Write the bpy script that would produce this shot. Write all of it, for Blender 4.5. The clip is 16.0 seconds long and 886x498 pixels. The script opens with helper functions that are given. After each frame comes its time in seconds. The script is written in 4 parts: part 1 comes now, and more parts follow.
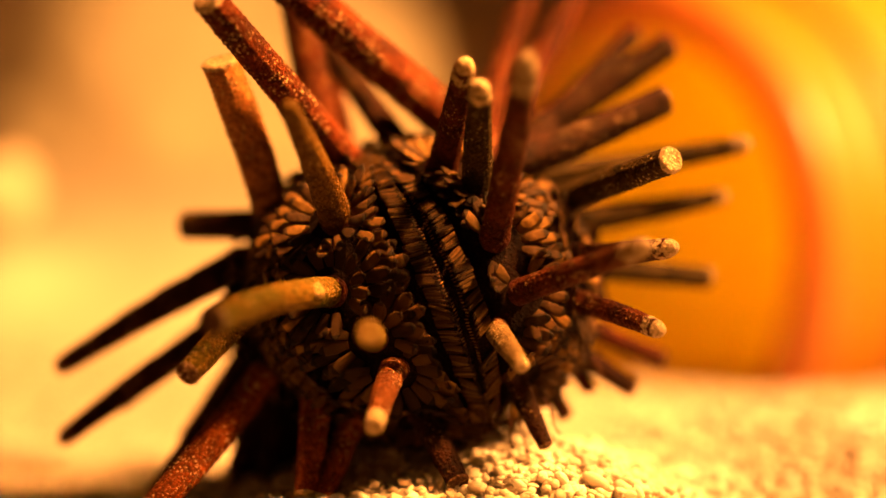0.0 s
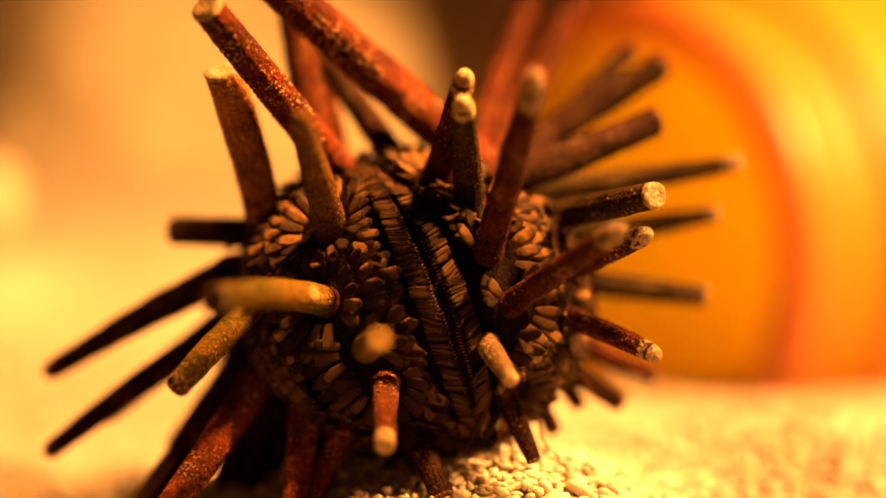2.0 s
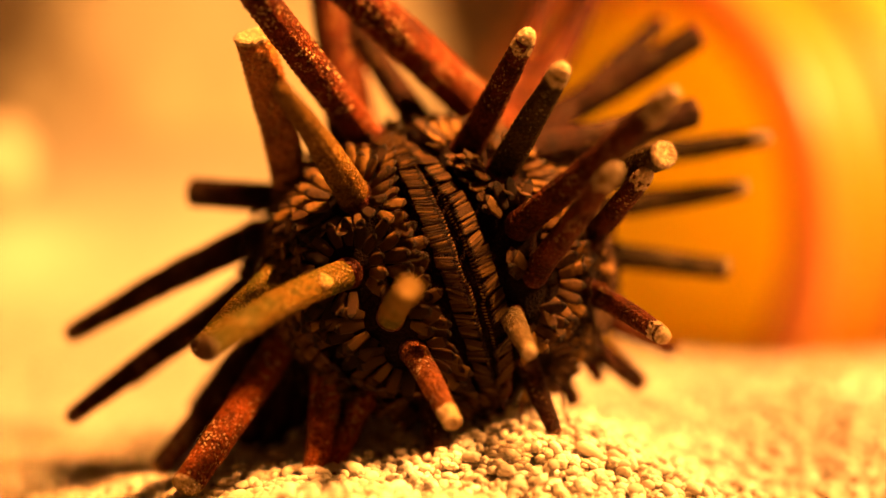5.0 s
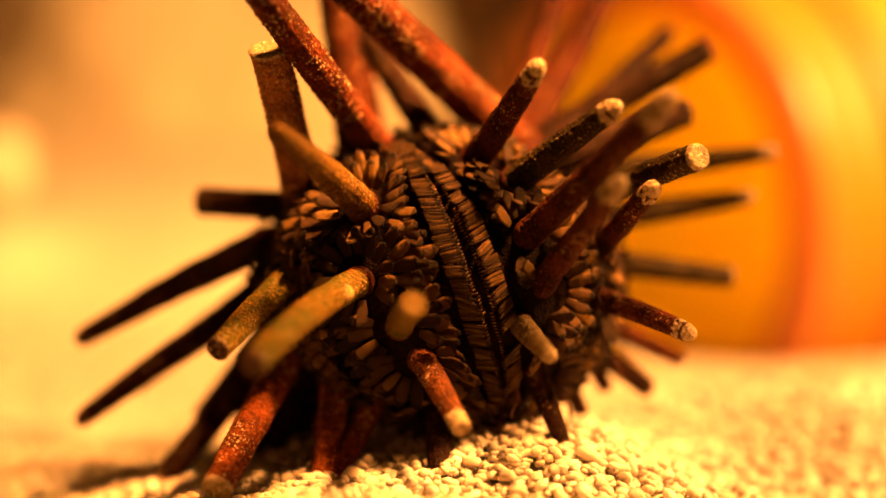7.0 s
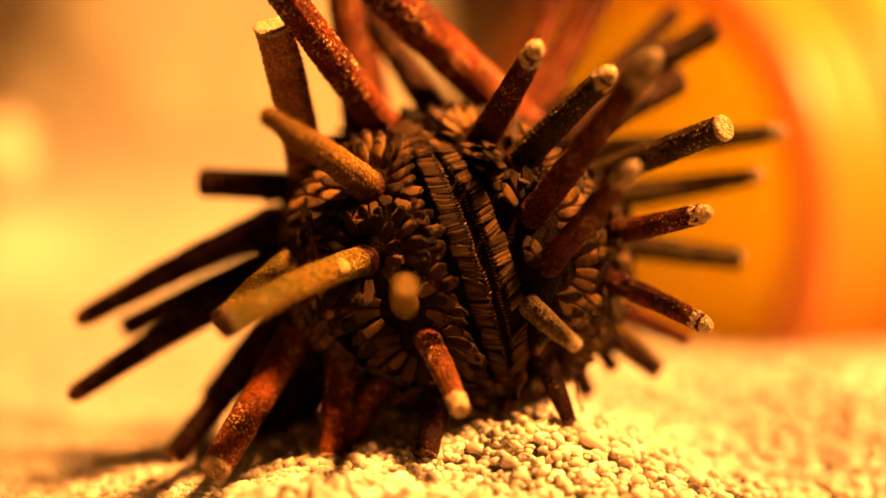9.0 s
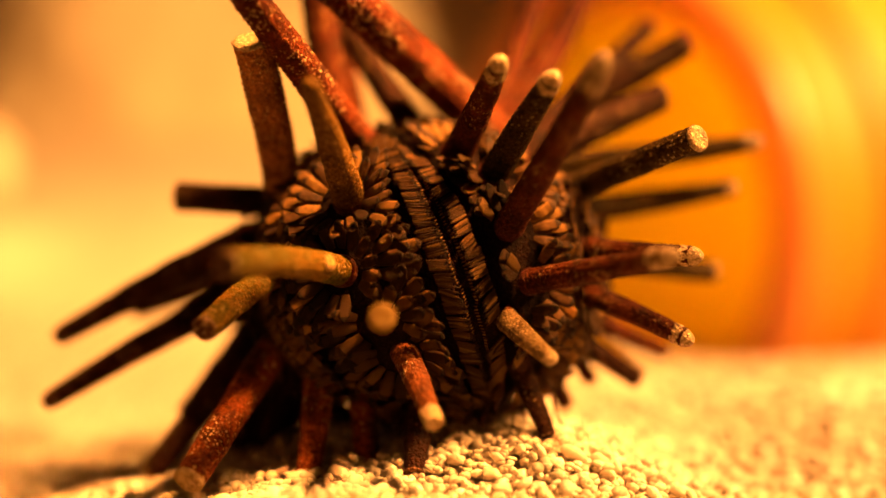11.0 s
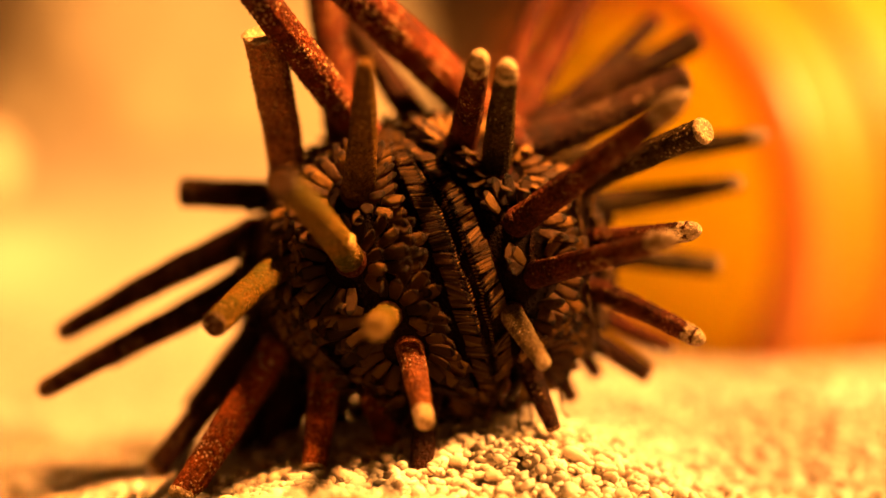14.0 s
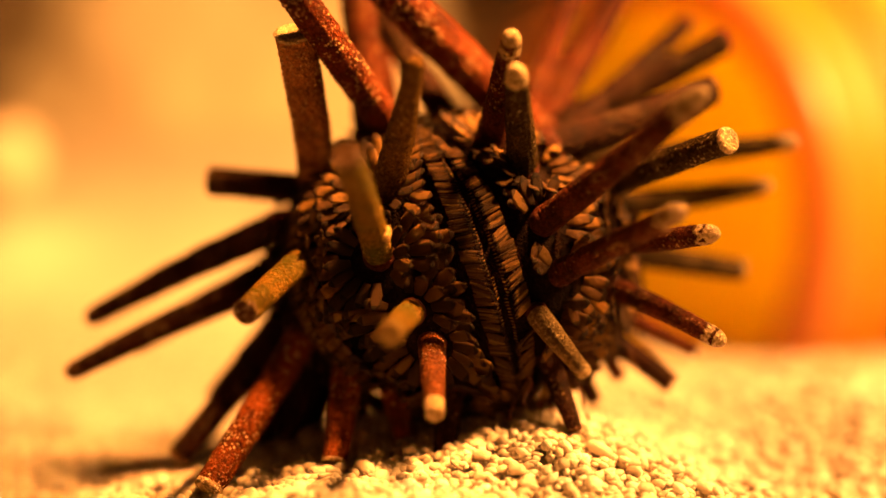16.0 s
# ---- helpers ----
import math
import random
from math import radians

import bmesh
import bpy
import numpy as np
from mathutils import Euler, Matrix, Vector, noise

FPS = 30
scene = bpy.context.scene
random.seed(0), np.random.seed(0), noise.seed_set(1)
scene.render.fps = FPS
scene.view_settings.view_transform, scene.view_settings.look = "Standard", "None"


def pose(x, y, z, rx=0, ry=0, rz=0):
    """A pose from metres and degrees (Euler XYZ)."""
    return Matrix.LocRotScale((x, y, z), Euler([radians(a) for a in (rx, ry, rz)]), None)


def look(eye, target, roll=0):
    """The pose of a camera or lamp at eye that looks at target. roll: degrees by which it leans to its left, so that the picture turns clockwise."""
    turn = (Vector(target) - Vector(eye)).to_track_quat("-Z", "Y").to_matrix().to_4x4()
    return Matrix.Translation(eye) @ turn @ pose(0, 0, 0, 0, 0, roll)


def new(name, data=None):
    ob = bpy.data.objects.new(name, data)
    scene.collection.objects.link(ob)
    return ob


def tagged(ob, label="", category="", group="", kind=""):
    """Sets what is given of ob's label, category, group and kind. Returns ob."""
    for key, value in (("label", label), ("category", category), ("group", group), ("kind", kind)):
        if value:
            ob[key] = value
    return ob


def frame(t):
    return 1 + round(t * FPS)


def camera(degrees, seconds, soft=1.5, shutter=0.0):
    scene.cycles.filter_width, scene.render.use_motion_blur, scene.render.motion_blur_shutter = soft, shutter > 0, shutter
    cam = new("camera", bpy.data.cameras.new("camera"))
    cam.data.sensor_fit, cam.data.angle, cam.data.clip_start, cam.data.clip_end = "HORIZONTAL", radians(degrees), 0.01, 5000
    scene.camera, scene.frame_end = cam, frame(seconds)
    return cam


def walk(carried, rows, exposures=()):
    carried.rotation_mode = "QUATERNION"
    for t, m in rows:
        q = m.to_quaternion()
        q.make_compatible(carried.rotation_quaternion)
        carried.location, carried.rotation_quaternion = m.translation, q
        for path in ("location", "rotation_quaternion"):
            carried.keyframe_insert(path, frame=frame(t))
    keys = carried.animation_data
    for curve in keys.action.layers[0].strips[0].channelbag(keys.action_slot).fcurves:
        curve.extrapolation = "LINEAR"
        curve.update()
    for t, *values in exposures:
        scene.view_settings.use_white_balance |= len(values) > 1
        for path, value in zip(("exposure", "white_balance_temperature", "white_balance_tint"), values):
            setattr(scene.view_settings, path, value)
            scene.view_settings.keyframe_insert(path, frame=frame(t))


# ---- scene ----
# A slate-pencil sea urchin on coral sand in an aquarium, before an orange plastic pot lying on its side.
cam = camera(40, 16.0, soft=1.5)
EYE = (0.0, -0.17, 0.03)
cam.data.dof.use_dof = True
cam.data.dof.focus_distance = 0.149
cam.data.dof.aperture_fstop = 4.1
walk(cam, [
    (0, look(EYE, (-0.00464, 0.83, 0.05414))),
    (0.5, look(EYE, (-0.00279, 0.83, 0.04718))),
    (1, look(EYE, (0.00789, 0.83, 0.06250))),
    (1.5, look(EYE, (0.01718, 0.83, 0.07642))),
    (2, look(EYE, (0.00836, 0.83, 0.06064))),
    (2.5, look(EYE, (0.01486, 0.83, 0.05275))),
    (3, look(EYE, (0.00928, 0.83, 0.03975))),
    (3.5, look(EYE, (0.00928, 0.83, 0.01050))),
    (4, look(EYE, (-0.00139, 0.83, 0.02118))),
    (4.5, look(EYE, (-0.00371, 0.83, 0.03325))),
    (5, look(EYE, (-0.00000, 0.83, 0.03000))),
    (7.5, look(EYE, (-0.00000, 0.83, 0.03650))),
    (8, look(EYE, (-0.00928, 0.83, 0.03836))),
    (8.5, look(EYE, (-0.00975, 0.83, 0.03557))),
    (9, look(EYE, (-0.00232, 0.83, 0.02304))),
    (11.5, look(EYE, (0.01300, 0.83, 0.04114))),
    (12, look(EYE, (0.00511, 0.83, 0.04857))),
    (12.5, look(EYE, (0.00093, 0.83, 0.03464))),
    (13, look(EYE, (-0.00371, 0.83, 0.04718))),
    (13.5, look(EYE, (0.00511, 0.83, 0.03418))),
    (14, look(EYE, (0.01068, 0.83, 0.03418))),
    (14.5, look(EYE, (0.00743, 0.83, 0.03232))),
    (15, look(EYE, (-0.00093, 0.83, 0.03371))),
    (15.5, look(EYE, (-0.00325, 0.83, 0.03789))),
    (16, look(EYE, (-0.00836, 0.83, 0.02907)))])

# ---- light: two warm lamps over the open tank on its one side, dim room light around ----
world = bpy.data.worlds.new("world")
scene.world = world
world.use_nodes = True
world.node_tree.nodes["Background"].inputs[0].default_value = (1.0, 0.44, 0.13, 1)
world.node_tree.nodes["Background"].inputs[1].default_value = 0.047


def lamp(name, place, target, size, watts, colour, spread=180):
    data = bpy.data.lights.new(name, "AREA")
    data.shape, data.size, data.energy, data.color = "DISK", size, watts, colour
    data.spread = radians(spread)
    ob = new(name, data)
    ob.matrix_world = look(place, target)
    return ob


lamp("aquarium_lamp", (0.305, -0.040, 0.285), (-0.022, 0.170, 0.03), 0.07, 4.8, (1.0, 0.385, 0.082), 92)
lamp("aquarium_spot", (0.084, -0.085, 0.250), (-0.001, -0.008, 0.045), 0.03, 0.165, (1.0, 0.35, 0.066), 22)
scene.view_settings.exposure = 0.0


# ---- materials ----
def nodes_of(name):
    m = bpy.data.materials.new(name)
    m.use_nodes = True
    nt = m.node_tree
    return m, nt, nt.nodes["Principled BSDF"]


def add(nt, kind, **inputs):
    n = nt.nodes.new(kind)
    for k, v in inputs.items():
        n.inputs[k.replace("_", " ")].default_value = v
    return n


def ramp(nt, source, stops):
    r = nt.nodes.new("ShaderNodeValToRGB")
    el = r.color_ramp.elements
    while len(el) < len(stops):
        el.new(0.5)
    for e, (p, c) in zip(el, stops):
        e.position, e.color = p, (*c, 1)
    nt.links.new(source, r.inputs[0])
    return r.outputs[0]


def mix(nt, fac, a, b):
    n = nt.nodes.new("ShaderNodeMix")
    n.data_type = "RGBA"
    if hasattr(fac, "links"):
        nt.links.new(fac, n.inputs[0])
    else:
        n.inputs[0].default_value = fac
    for i, v in ((6, a), (7, b)):
        if hasattr(v, "links"):
            nt.links.new(v, n.inputs[i])
        else:
            n.inputs[i].default_value = (*v, 1)
    return n.outputs[2]


def noise_of(nt, scale, detail=4.0, coords="Object", rough=0.6):
    c = nt.nodes.new("ShaderNodeTexCoord")
    n = add(nt, "ShaderNodeTexNoise", Scale=scale, Detail=detail, Roughness=rough)
    nt.links.new(c.outputs[coords], n.inputs["Vector"])
    return n.outputs[0]


def bump(nt, bsdf, height, strength, distance):
    b = add(nt, "ShaderNodeBump", Strength=strength, Distance=distance)
    nt.links.new(height, b.inputs["Height"])
    nt.links.new(b.outputs[0], bsdf.inputs["Normal"])


def spine_material(name, dark, mid, crust, amount, rough=0.75):
    """Calcite spine: two browns in blotches, pale encrusting specks."""
    m, nt, bs = nodes_of(name)
    blotch = ramp(nt, noise_of(nt, 260, 3), [(0.36, dark), (0.58, mid)])
    grain = noise_of(nt, 1500, 3)
    col = mix(nt, ramp(nt, grain, [(0.35, (0, 0, 0)), (0.75, (0.5, 0.5, 0.5))]), blotch, mid)
    patch = ramp(nt, noise_of(nt, 170, 5, rough=0.75), [(0.47, (0, 0, 0)), (0.60, (1, 1, 1))])
    coords = nt.nodes.new("ShaderNodeTexCoord")
    cell = add(nt, "ShaderNodeTexVoronoi", Scale=2300.0)
    stray = add(nt, "ShaderNodeTexNoise", Scale=2600.0, Detail=2.0)
    nt.links.new(coords.outputs["Object"], stray.inputs["Vector"])
    push = nt.nodes.new("ShaderNodeVectorMath")
    push.operation, push.inputs[3].default_value = "SCALE", 0.0005
    nt.links.new(stray.outputs["Color"], push.inputs[0])
    shift = nt.nodes.new("ShaderNodeVectorMath")
    nt.links.new(coords.outputs["Object"], shift.inputs[0])
    nt.links.new(push.outputs[0], shift.inputs[1])
    nt.links.new(shift.outputs[0], cell.inputs["Vector"])
    dot = ramp(nt, cell.outputs["Distance"], [(0.25, (1, 1, 1)), (0.55, (0, 0, 0))])
    pick = ramp(nt, cell.outputs["Color"], [(0.62 - amount * 3, (0, 0, 0)), (0.72 - amount * 3, (1, 1, 1))])
    chosen = nt.nodes.new("ShaderNodeMix")
    chosen.data_type, chosen.blend_type = "RGBA", "MULTIPLY"
    chosen.inputs[0].default_value = 1
    nt.links.new(dot, chosen.inputs[6])
    nt.links.new(pick, chosen.inputs[7])
    speck = chosen.outputs[2]
    mul = nt.nodes.new("ShaderNodeMix")
    mul.data_type, mul.blend_type = "RGBA", "MULTIPLY"
    mul.inputs[0].default_value = 1
    nt.links.new(patch, mul.inputs[6])
    nt.links.new(speck, mul.inputs[7])
    # shade in the pits between grains, put into the colour
    pit_shade = ramp(nt, cell.outputs["Distance"], [(0.42, (0, 0, 0)), (0.80, (0.7, 0.7, 0.7))])
    col = mix(nt, pit_shade, col, tuple(c * 0.5 for c in dark))
    col = mix(nt, mul.outputs[2], col, crust)
    nt.links.new(col, bs.inputs["Base Color"])
    bs.inputs["Roughness"].default_value = rough
    bs.inputs["Specular IOR Level"].default_value = 0.06
    relief = mix(nt, 0.45, mix(nt, 0.5, grain, dot), mul.outputs[2])
    bump(nt, bs, relief, 1.0, 0.0007)
    return m


MAT = {
    "red": spine_material("red_brown_spine", (0.01036, 0.00222, 0.00074), (0.074, 0.01406, 0.00222), (0.3312, 0.1872, 0.0576), 0.0),
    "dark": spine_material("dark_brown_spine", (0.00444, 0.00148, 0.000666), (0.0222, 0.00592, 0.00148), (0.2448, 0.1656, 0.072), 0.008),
    "speck": spine_material("crusted_red_spine", (0.014, 0.0026, 0.0007), (0.105, 0.0185, 0.0020), (0.62, 0.42, 0.19), 0.05),
    "beaded": spine_material("beaded_brown_spine", (0.070, 0.025, 0.006), (0.36, 0.145, 0.034), (0.54, 0.36, 0.14), 0.06),
    "rust": spine_material("rust_spine", (0.030, 0.0068, 0.0016), (0.19, 0.042, 0.0055), (0.62, 0.42, 0.19), 0.055),
    "ochre": spine_material("ochre_green_spine", (0.026, 0.038, 0.003), (0.128, 0.064, 0.005), (0.36, 0.25, 0.085), 0.075),
    "olive": spine_material("olive_brown_spine", (0.0074, 0.00481, 0.001184), (0.04144, 0.02368, 0.00481), (0.3312, 0.252, 0.1152), 0.0),
    "palered": spine_material("rosy_brown_spine", (0.0111, 0.002516, 0.000888), (0.0703, 0.0148, 0.00259), (0.3888, 0.2448, 0.0936), 0.015),
    "pale": spine_material("rust_and_cream_spine", (0.036, 0.0088, 0.0024), (0.135, 0.042, 0.0095), (0.432, 0.3312, 0.1944), 0.07),
    "tip": spine_material("worn_cream_tip", (0.22, 0.155, 0.080), (0.44, 0.33, 0.18), (0.70, 0.58, 0.40), 0.10),
    "cream": spine_material("cream_spine", (0.070, 0.045, 0.018), (0.18, 0.12, 0.052), (0.42, 0.33, 0.18), 0.08),
    "amber": spine_material("amber_brown_spine", (0.036, 0.0175, 0.0025), (0.120, 0.060, 0.0070), (0.34, 0.22, 0.070), 0.03),
    "spot": spine_material("yellow_crust", (0.16, 0.095, 0.024), (0.34, 0.23, 0.075), (0.46, 0.35, 0.17), 0.02),
    "worn": spine_material("worn_brown_tip", (0.032, 0.0136, 0.0064), (0.12, 0.06, 0.028), (0.464, 0.36, 0.24), 0.09),
    "collar": spine_material("dark_red_collar", (0.01924, 0.00444, 0.00259), (0.0555, 0.01332, 0.00592), (0.216, 0.144, 0.0864), -0.1, 0.5),
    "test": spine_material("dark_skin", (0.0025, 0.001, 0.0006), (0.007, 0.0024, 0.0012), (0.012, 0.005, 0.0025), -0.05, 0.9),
    "foot": spine_material("tube_foot_skin", (0.03, 0.010, 0.007), (0.08, 0.025, 0.013), (0.3, 0.2, 0.1), -0.1, 0.35),
}


def scale_material(name, tones):
    m, nt, bs = nodes_of(name)
    info = nt.nodes.new("ShaderNodeObjectInfo")
    geo = nt.nodes.new("ShaderNodeNewGeometry")
    s = nt.nodes.new("ShaderNodeMath")
    s.operation = "ADD"
    nt.links.new(info.outputs["Random"], s.inputs[0])
    nt.links.new(geo.outputs["Random Per Island"], s.inputs[1])
    f = nt.nodes.new("ShaderNodeMath")
    f.operation = "FRACT"
    nt.links.new(s.outputs[0], f.inputs[0])
    tone = ramp(nt, f.outputs[0], [(k / 2, c) for k, c in enumerate(tones)])
    g = noise_of(nt, 900, 3)
    col = mix(nt, ramp(nt, g, [(0.35, (0.6, 0.6, 0.6)), (0.6, (0, 0, 0))]), tone, tuple(0.35 * c for c in tones[0]))
    nt.links.new(col, bs.inputs["Base Color"])
    bs.inputs["Roughness"].default_value = 0.8
    bs.inputs["Specular IOR Level"].default_value = 0.2
    bump(nt, bs, g, 0.8, 0.0004)
    # thin blades let some light through
    tr = nt.nodes.new("ShaderNodeBsdfTranslucent")
    nt.links.new(col, tr.inputs[0])
    mx = nt.nodes.new("ShaderNodeMixShader")
    mx.inputs[0].default_value = 0.35
    nt.links.new(bs.outputs[0], mx.inputs[1])
    nt.links.new(tr.outputs[0], mx.inputs[2])
    nt.links.new(mx.outputs[0], nt.nodes["Material Output"].inputs[0])
    return m


def sand_material(name, island):
    m, nt, bs = nodes_of(name)
    if island:
        geo = nt.nodes.new("ShaderNodeNewGeometry")
        src = geo.outputs["Random Per Island"]
    else:
        src = noise_of(nt, 700, 4)
    tone = ramp(nt, src, [(0.0, (0.22, 0.18, 0.14)), (0.06, (0.38, 0.325, 0.255)), (0.3, (0.51, 0.445, 0.36)), (0.7, (0.575, 0.515, 0.43)), (1.0, (0.78, 0.74, 0.67))])
    col = mix(nt, ramp(nt, noise_of(nt, 60, 3), [(0.4, (0, 0, 0)), (0.7, (0.35, 0.35, 0.35))]), tone, (0.56, 0.47, 0.34))
    nt.links.new(col, bs.inputs["Base Color"])
    bs.inputs["Roughness"].default_value = 0.7
    bump(nt, bs, noise_of(nt, 2600, 2), 0.35, 0.0003)
    return m


def rock_material(name, a, b):
    m, nt, bs = nodes_of(name)
    n = noise_of(nt, 22, 6)
    nt.links.new(ramp(nt, n, [(0.3, a), (0.7, b)]), bs.inputs["Base Color"])
    bs.inputs["Roughness"].default_value = 0.85
    bump(nt, bs, noise_of(nt, 120, 5), 0.6, 0.004)
    return m


def plastic_material(name, body, through_colour, share, rough):
    """Thin dyed plastic: part of the light passes into it, part is reflected."""
    m, nt, bs = nodes_of(name)
    tone = mix(nt, ramp(nt, noise_of(nt, 14, 2), [(0.35, (0, 0, 0)), (0.7, (1, 1, 1))]), body, tuple(c * 0.88 for c in body))
    nt.links.new(tone, bs.inputs["Base Color"])
    bs.inputs["Roughness"].default_value = rough
    tr = nt.nodes.new("ShaderNodeBsdfTranslucent")
    tr.inputs[0].default_value = (*through_colour, 1)
    mx = nt.nodes.new("ShaderNodeMixShader")
    mx.inputs[0].default_value = share
    nt.links.new(bs.outputs[0], mx.inputs[1])
    nt.links.new(tr.outputs[0], mx.inputs[2])
    nt.links.new(mx.outputs[0], nt.nodes["Material Output"].inputs[0])
    return m


SCALE = scale_material("tan_scale", ((0.016, 0.0056, 0.0008), (0.062, 0.026, 0.0036), (0.175, 0.088, 0.0125)))
SCALE_TIP = scale_material("dark_scale_tip", ((0.006, 0.0024, 0.0008), (0.014, 0.006, 0.0016), (0.04, 0.019, 0.006)))
GRAIN = sand_material("coral_grain", True)
SAND = sand_material("coral_sand", False)
POT = plastic_material("orange_plastic", (0.46, 0.27, 0.022), (0.90, 0.64, 0.045), 0.64, 0.5)
POT_BASE = plastic_material("amber_plastic", (0.96, 0.84, 0.05), (1.0, 1.0, 0.08), 0.85, 0.35)
RIM = plastic_material("deep_orange_plastic", (0.46, 0.18, 0.035), (0.66, 0.26, 0.03), 0.40, 0.35)
ROCK = rock_material("ochre_rock", (0.56, 0.48, 0.34), (0.68, 0.60, 0.45))
PALE_ROCK = rock_material("pale_rock", (0.50, 0.40, 0.30), (0.66, 0.56, 0.45))
BACK = rock_material("murky_wall", (0.42, 0.29, 0.18), (0.55, 0.40, 0.26))


def mesh_object(name, verts, faces, material, parent=None, label="", smooth=True):
    me = bpy.data.meshes.new(name)
    me.from_pydata([tuple(v) for v in verts], [], faces)
    me.materials.append(material)
    if smooth:
        me.polygons.foreach_set("use_smooth", [True] * len(me.polygons))
    me.update()
    ob = new(name, me)
    ob.parent = parent
    if label:
        ob["label"] = label
    return ob


def tube(rings):
    """Quads round a list of rings of equal length, closed by a point at both ends."""
    n = len(rings[0])
    verts = [v for r in rings for v in r]
    faces = [(i * n + j, i * n + (j + 1) % n, (i + 1) * n + (j + 1) % n, (i + 1) * n + j)
             for i in range(len(rings) - 1) for j in range(n)]
    a = len(verts)
    verts.append(np.mean(rings[0], axis=0))
    verts.append(np.mean(rings[-1], axis=0))
    last = (len(rings) - 1) * n
    faces += [(a, (j + 1) % n, j) for j in range(n)]
    faces += [(a + 1, last + j, last + (j + 1) % n) for j in range(n)]
    return verts, faces


# ---- the sand, the tank behind it ----
def sand_height(x, y):
    h = 0.0007 * noise.noise((x * 90, y * 90, 3.1)) + 0.0012 * noise.noise((x * 28, y * 28, 8.4))
    h += 0.0034 * math.exp(-((y + 0.032) / 0.008) ** 2 - ((x + 0.016) / 0.016) ** 2)
    h += 0.0088 * math.exp(-((x - 0.060) / 0.038) ** 2 - ((y - 0.026) / 0.030) ** 2)
    h += 0.0066 * math.exp(-((x - 0.019) / 0.022) ** 2 - ((y + 0.009) / 0.019) ** 2)
    h += 0.012 * math.exp(-((x + 0.150) / 0.020) ** 2 - ((y - 0.230) / 0.03) ** 2)
    fall = min(1.0, max(0.0, (-0.012 - x) / 0.045)) * min(1.0, max(0.0, (0.16 - y) / 0.10))
    dip = min(1.0, max(0.0, (x - 0.010) / 0.034)) * min(1.0, max(0.0, (0.034 - y) / 0.040))
    h -= 0.0075 * dip * dip * (3 - 2 * dip)
    front = min(1.0, max(0.0, (-0.014 - y) / 0.022))
    h -= 0.0035 * front * front * (3 - 2 * front)
    h += 0.0055 * math.exp(-((x + 0.004) / 0.019) ** 2 - ((y - 0.004) / 0.014) ** 2)
    h -= 0.0032 * fall * fall * (3 - 2 * fall)
    if y > 0.10 and x < 0.0:
        k = min(1.0, (y - 0.10) / 0.34)
        h += 0.085 * k * k * (3 - 2 * k) * min(1.0, -x / 0.06)
    return h


def build_sand():
    xs = np.concatenate([np.linspace(-0.80, -0.3, 16), np.linspace(-0.25, 0.25, 151), np.linspace(0.3, 0.80, 16)])
    ys = np.concatenate([np.linspace(-0.60, -0.10, 16), np.linspace(-0.09, 0.6, 200), np.linspace(0.63, 0.80, 6)])
    verts = [(x, y, sand_height(x, y) - (0.0011 if y < 0.17 else 0.0006)) for y in ys for x in xs]
    w = len(xs)
    faces = [(j * w + i, j * w + i + 1, (j + 1) * w + i + 1, (j + 1) * w + i) for j in range(len(ys) - 1) for i in range(w - 1)]
    ground = mesh_object("ground", verts, faces, SAND)
    tagged(ground, "pale coral sand on the aquarium floor", "sand", kind="structure")


def ico(level):
    bm = bmesh.new()
    bmesh.ops.create_icosphere(bm, subdivisions=level, radius=1.0)
    v = np.array([p.co[:] for p in bm.verts])
    f = np.array([[p.index for p in q.verts] for q in bm.faces])
    bm.free()
    return v, f


def build_grains():
    rng = np.random.default_rng(5)
    all_v, all_f, base = [], [], 0
    for level, y0, y1, x0, x1, count, lo, hi in (
            (2, -0.046, -0.004, -0.062, 0.066, 3800, 0.00052, 0.00092),
            (1, -0.046, 0.030, -0.070, 0.075, 12500, 0.00046, 0.00090),
            (1, 0.020, 0.180, -0.120, 0.130, 10500, 0.00060, 0.00120)):
        v0, f0 = ico(level)
        for _ in range(count):
            x, y = rng.uniform(x0, x1), rng.uniform(y0, y1)
            while abs(x) > 0.36 * (y + 0.17) + 0.018:
                x, y = rng.uniform(x0, x1), rng.uniform(y0, y1)
            r = (lo + (hi - lo) * rng.random() ** 1.5) * (1.2 if rng.random() < 0.06 else 1.0)
            s = np.array([r * rng.uniform(0.9, 1.7), r * rng.uniform(0.75, 1.1), r * rng.uniform(0.6, 0.95)])
            q = Euler((rng.uniform(-0.5, 0.5), rng.uniform(-0.5, 0.5), rng.uniform(0, 6.28))).to_matrix()
            lump = 1 + 0.20 * np.sin(v0 @ rng.normal(0, 1.6, 3) + rng.uniform(0, 6))
            v = ((v0 * lump[:, None]) * s) @ np.array(q).T
            z = sand_height(x, y) + rng.uniform(-0.7, 1.1) * r
            all_v.append(v + (x, y, z))
            all_f.append(f0 + base)
            base += len(v0)
    verts, faces = np.concatenate(all_v), np.concatenate(all_f)
    me = bpy.data.meshes.new("sand_grains")
    me.vertices.add(len(verts))
    me.vertices.foreach_set("co", verts.ravel())
    me.loops.add(faces.size)
    me.loops.foreach_set("vertex_index", faces.ravel())
    me.polygons.add(len(faces))
    me.polygons.foreach_set("loop_start", np.arange(0, faces.size, 3))
    me.polygons.foreach_set("use_smooth", np.ones(len(faces), bool))
    me.materials.append(GRAIN)
    me.update(calc_edges=True)
    tagged(new("sand_grains", me), "loose cream coral sand grains on the bottom", "sand", kind="stuff")


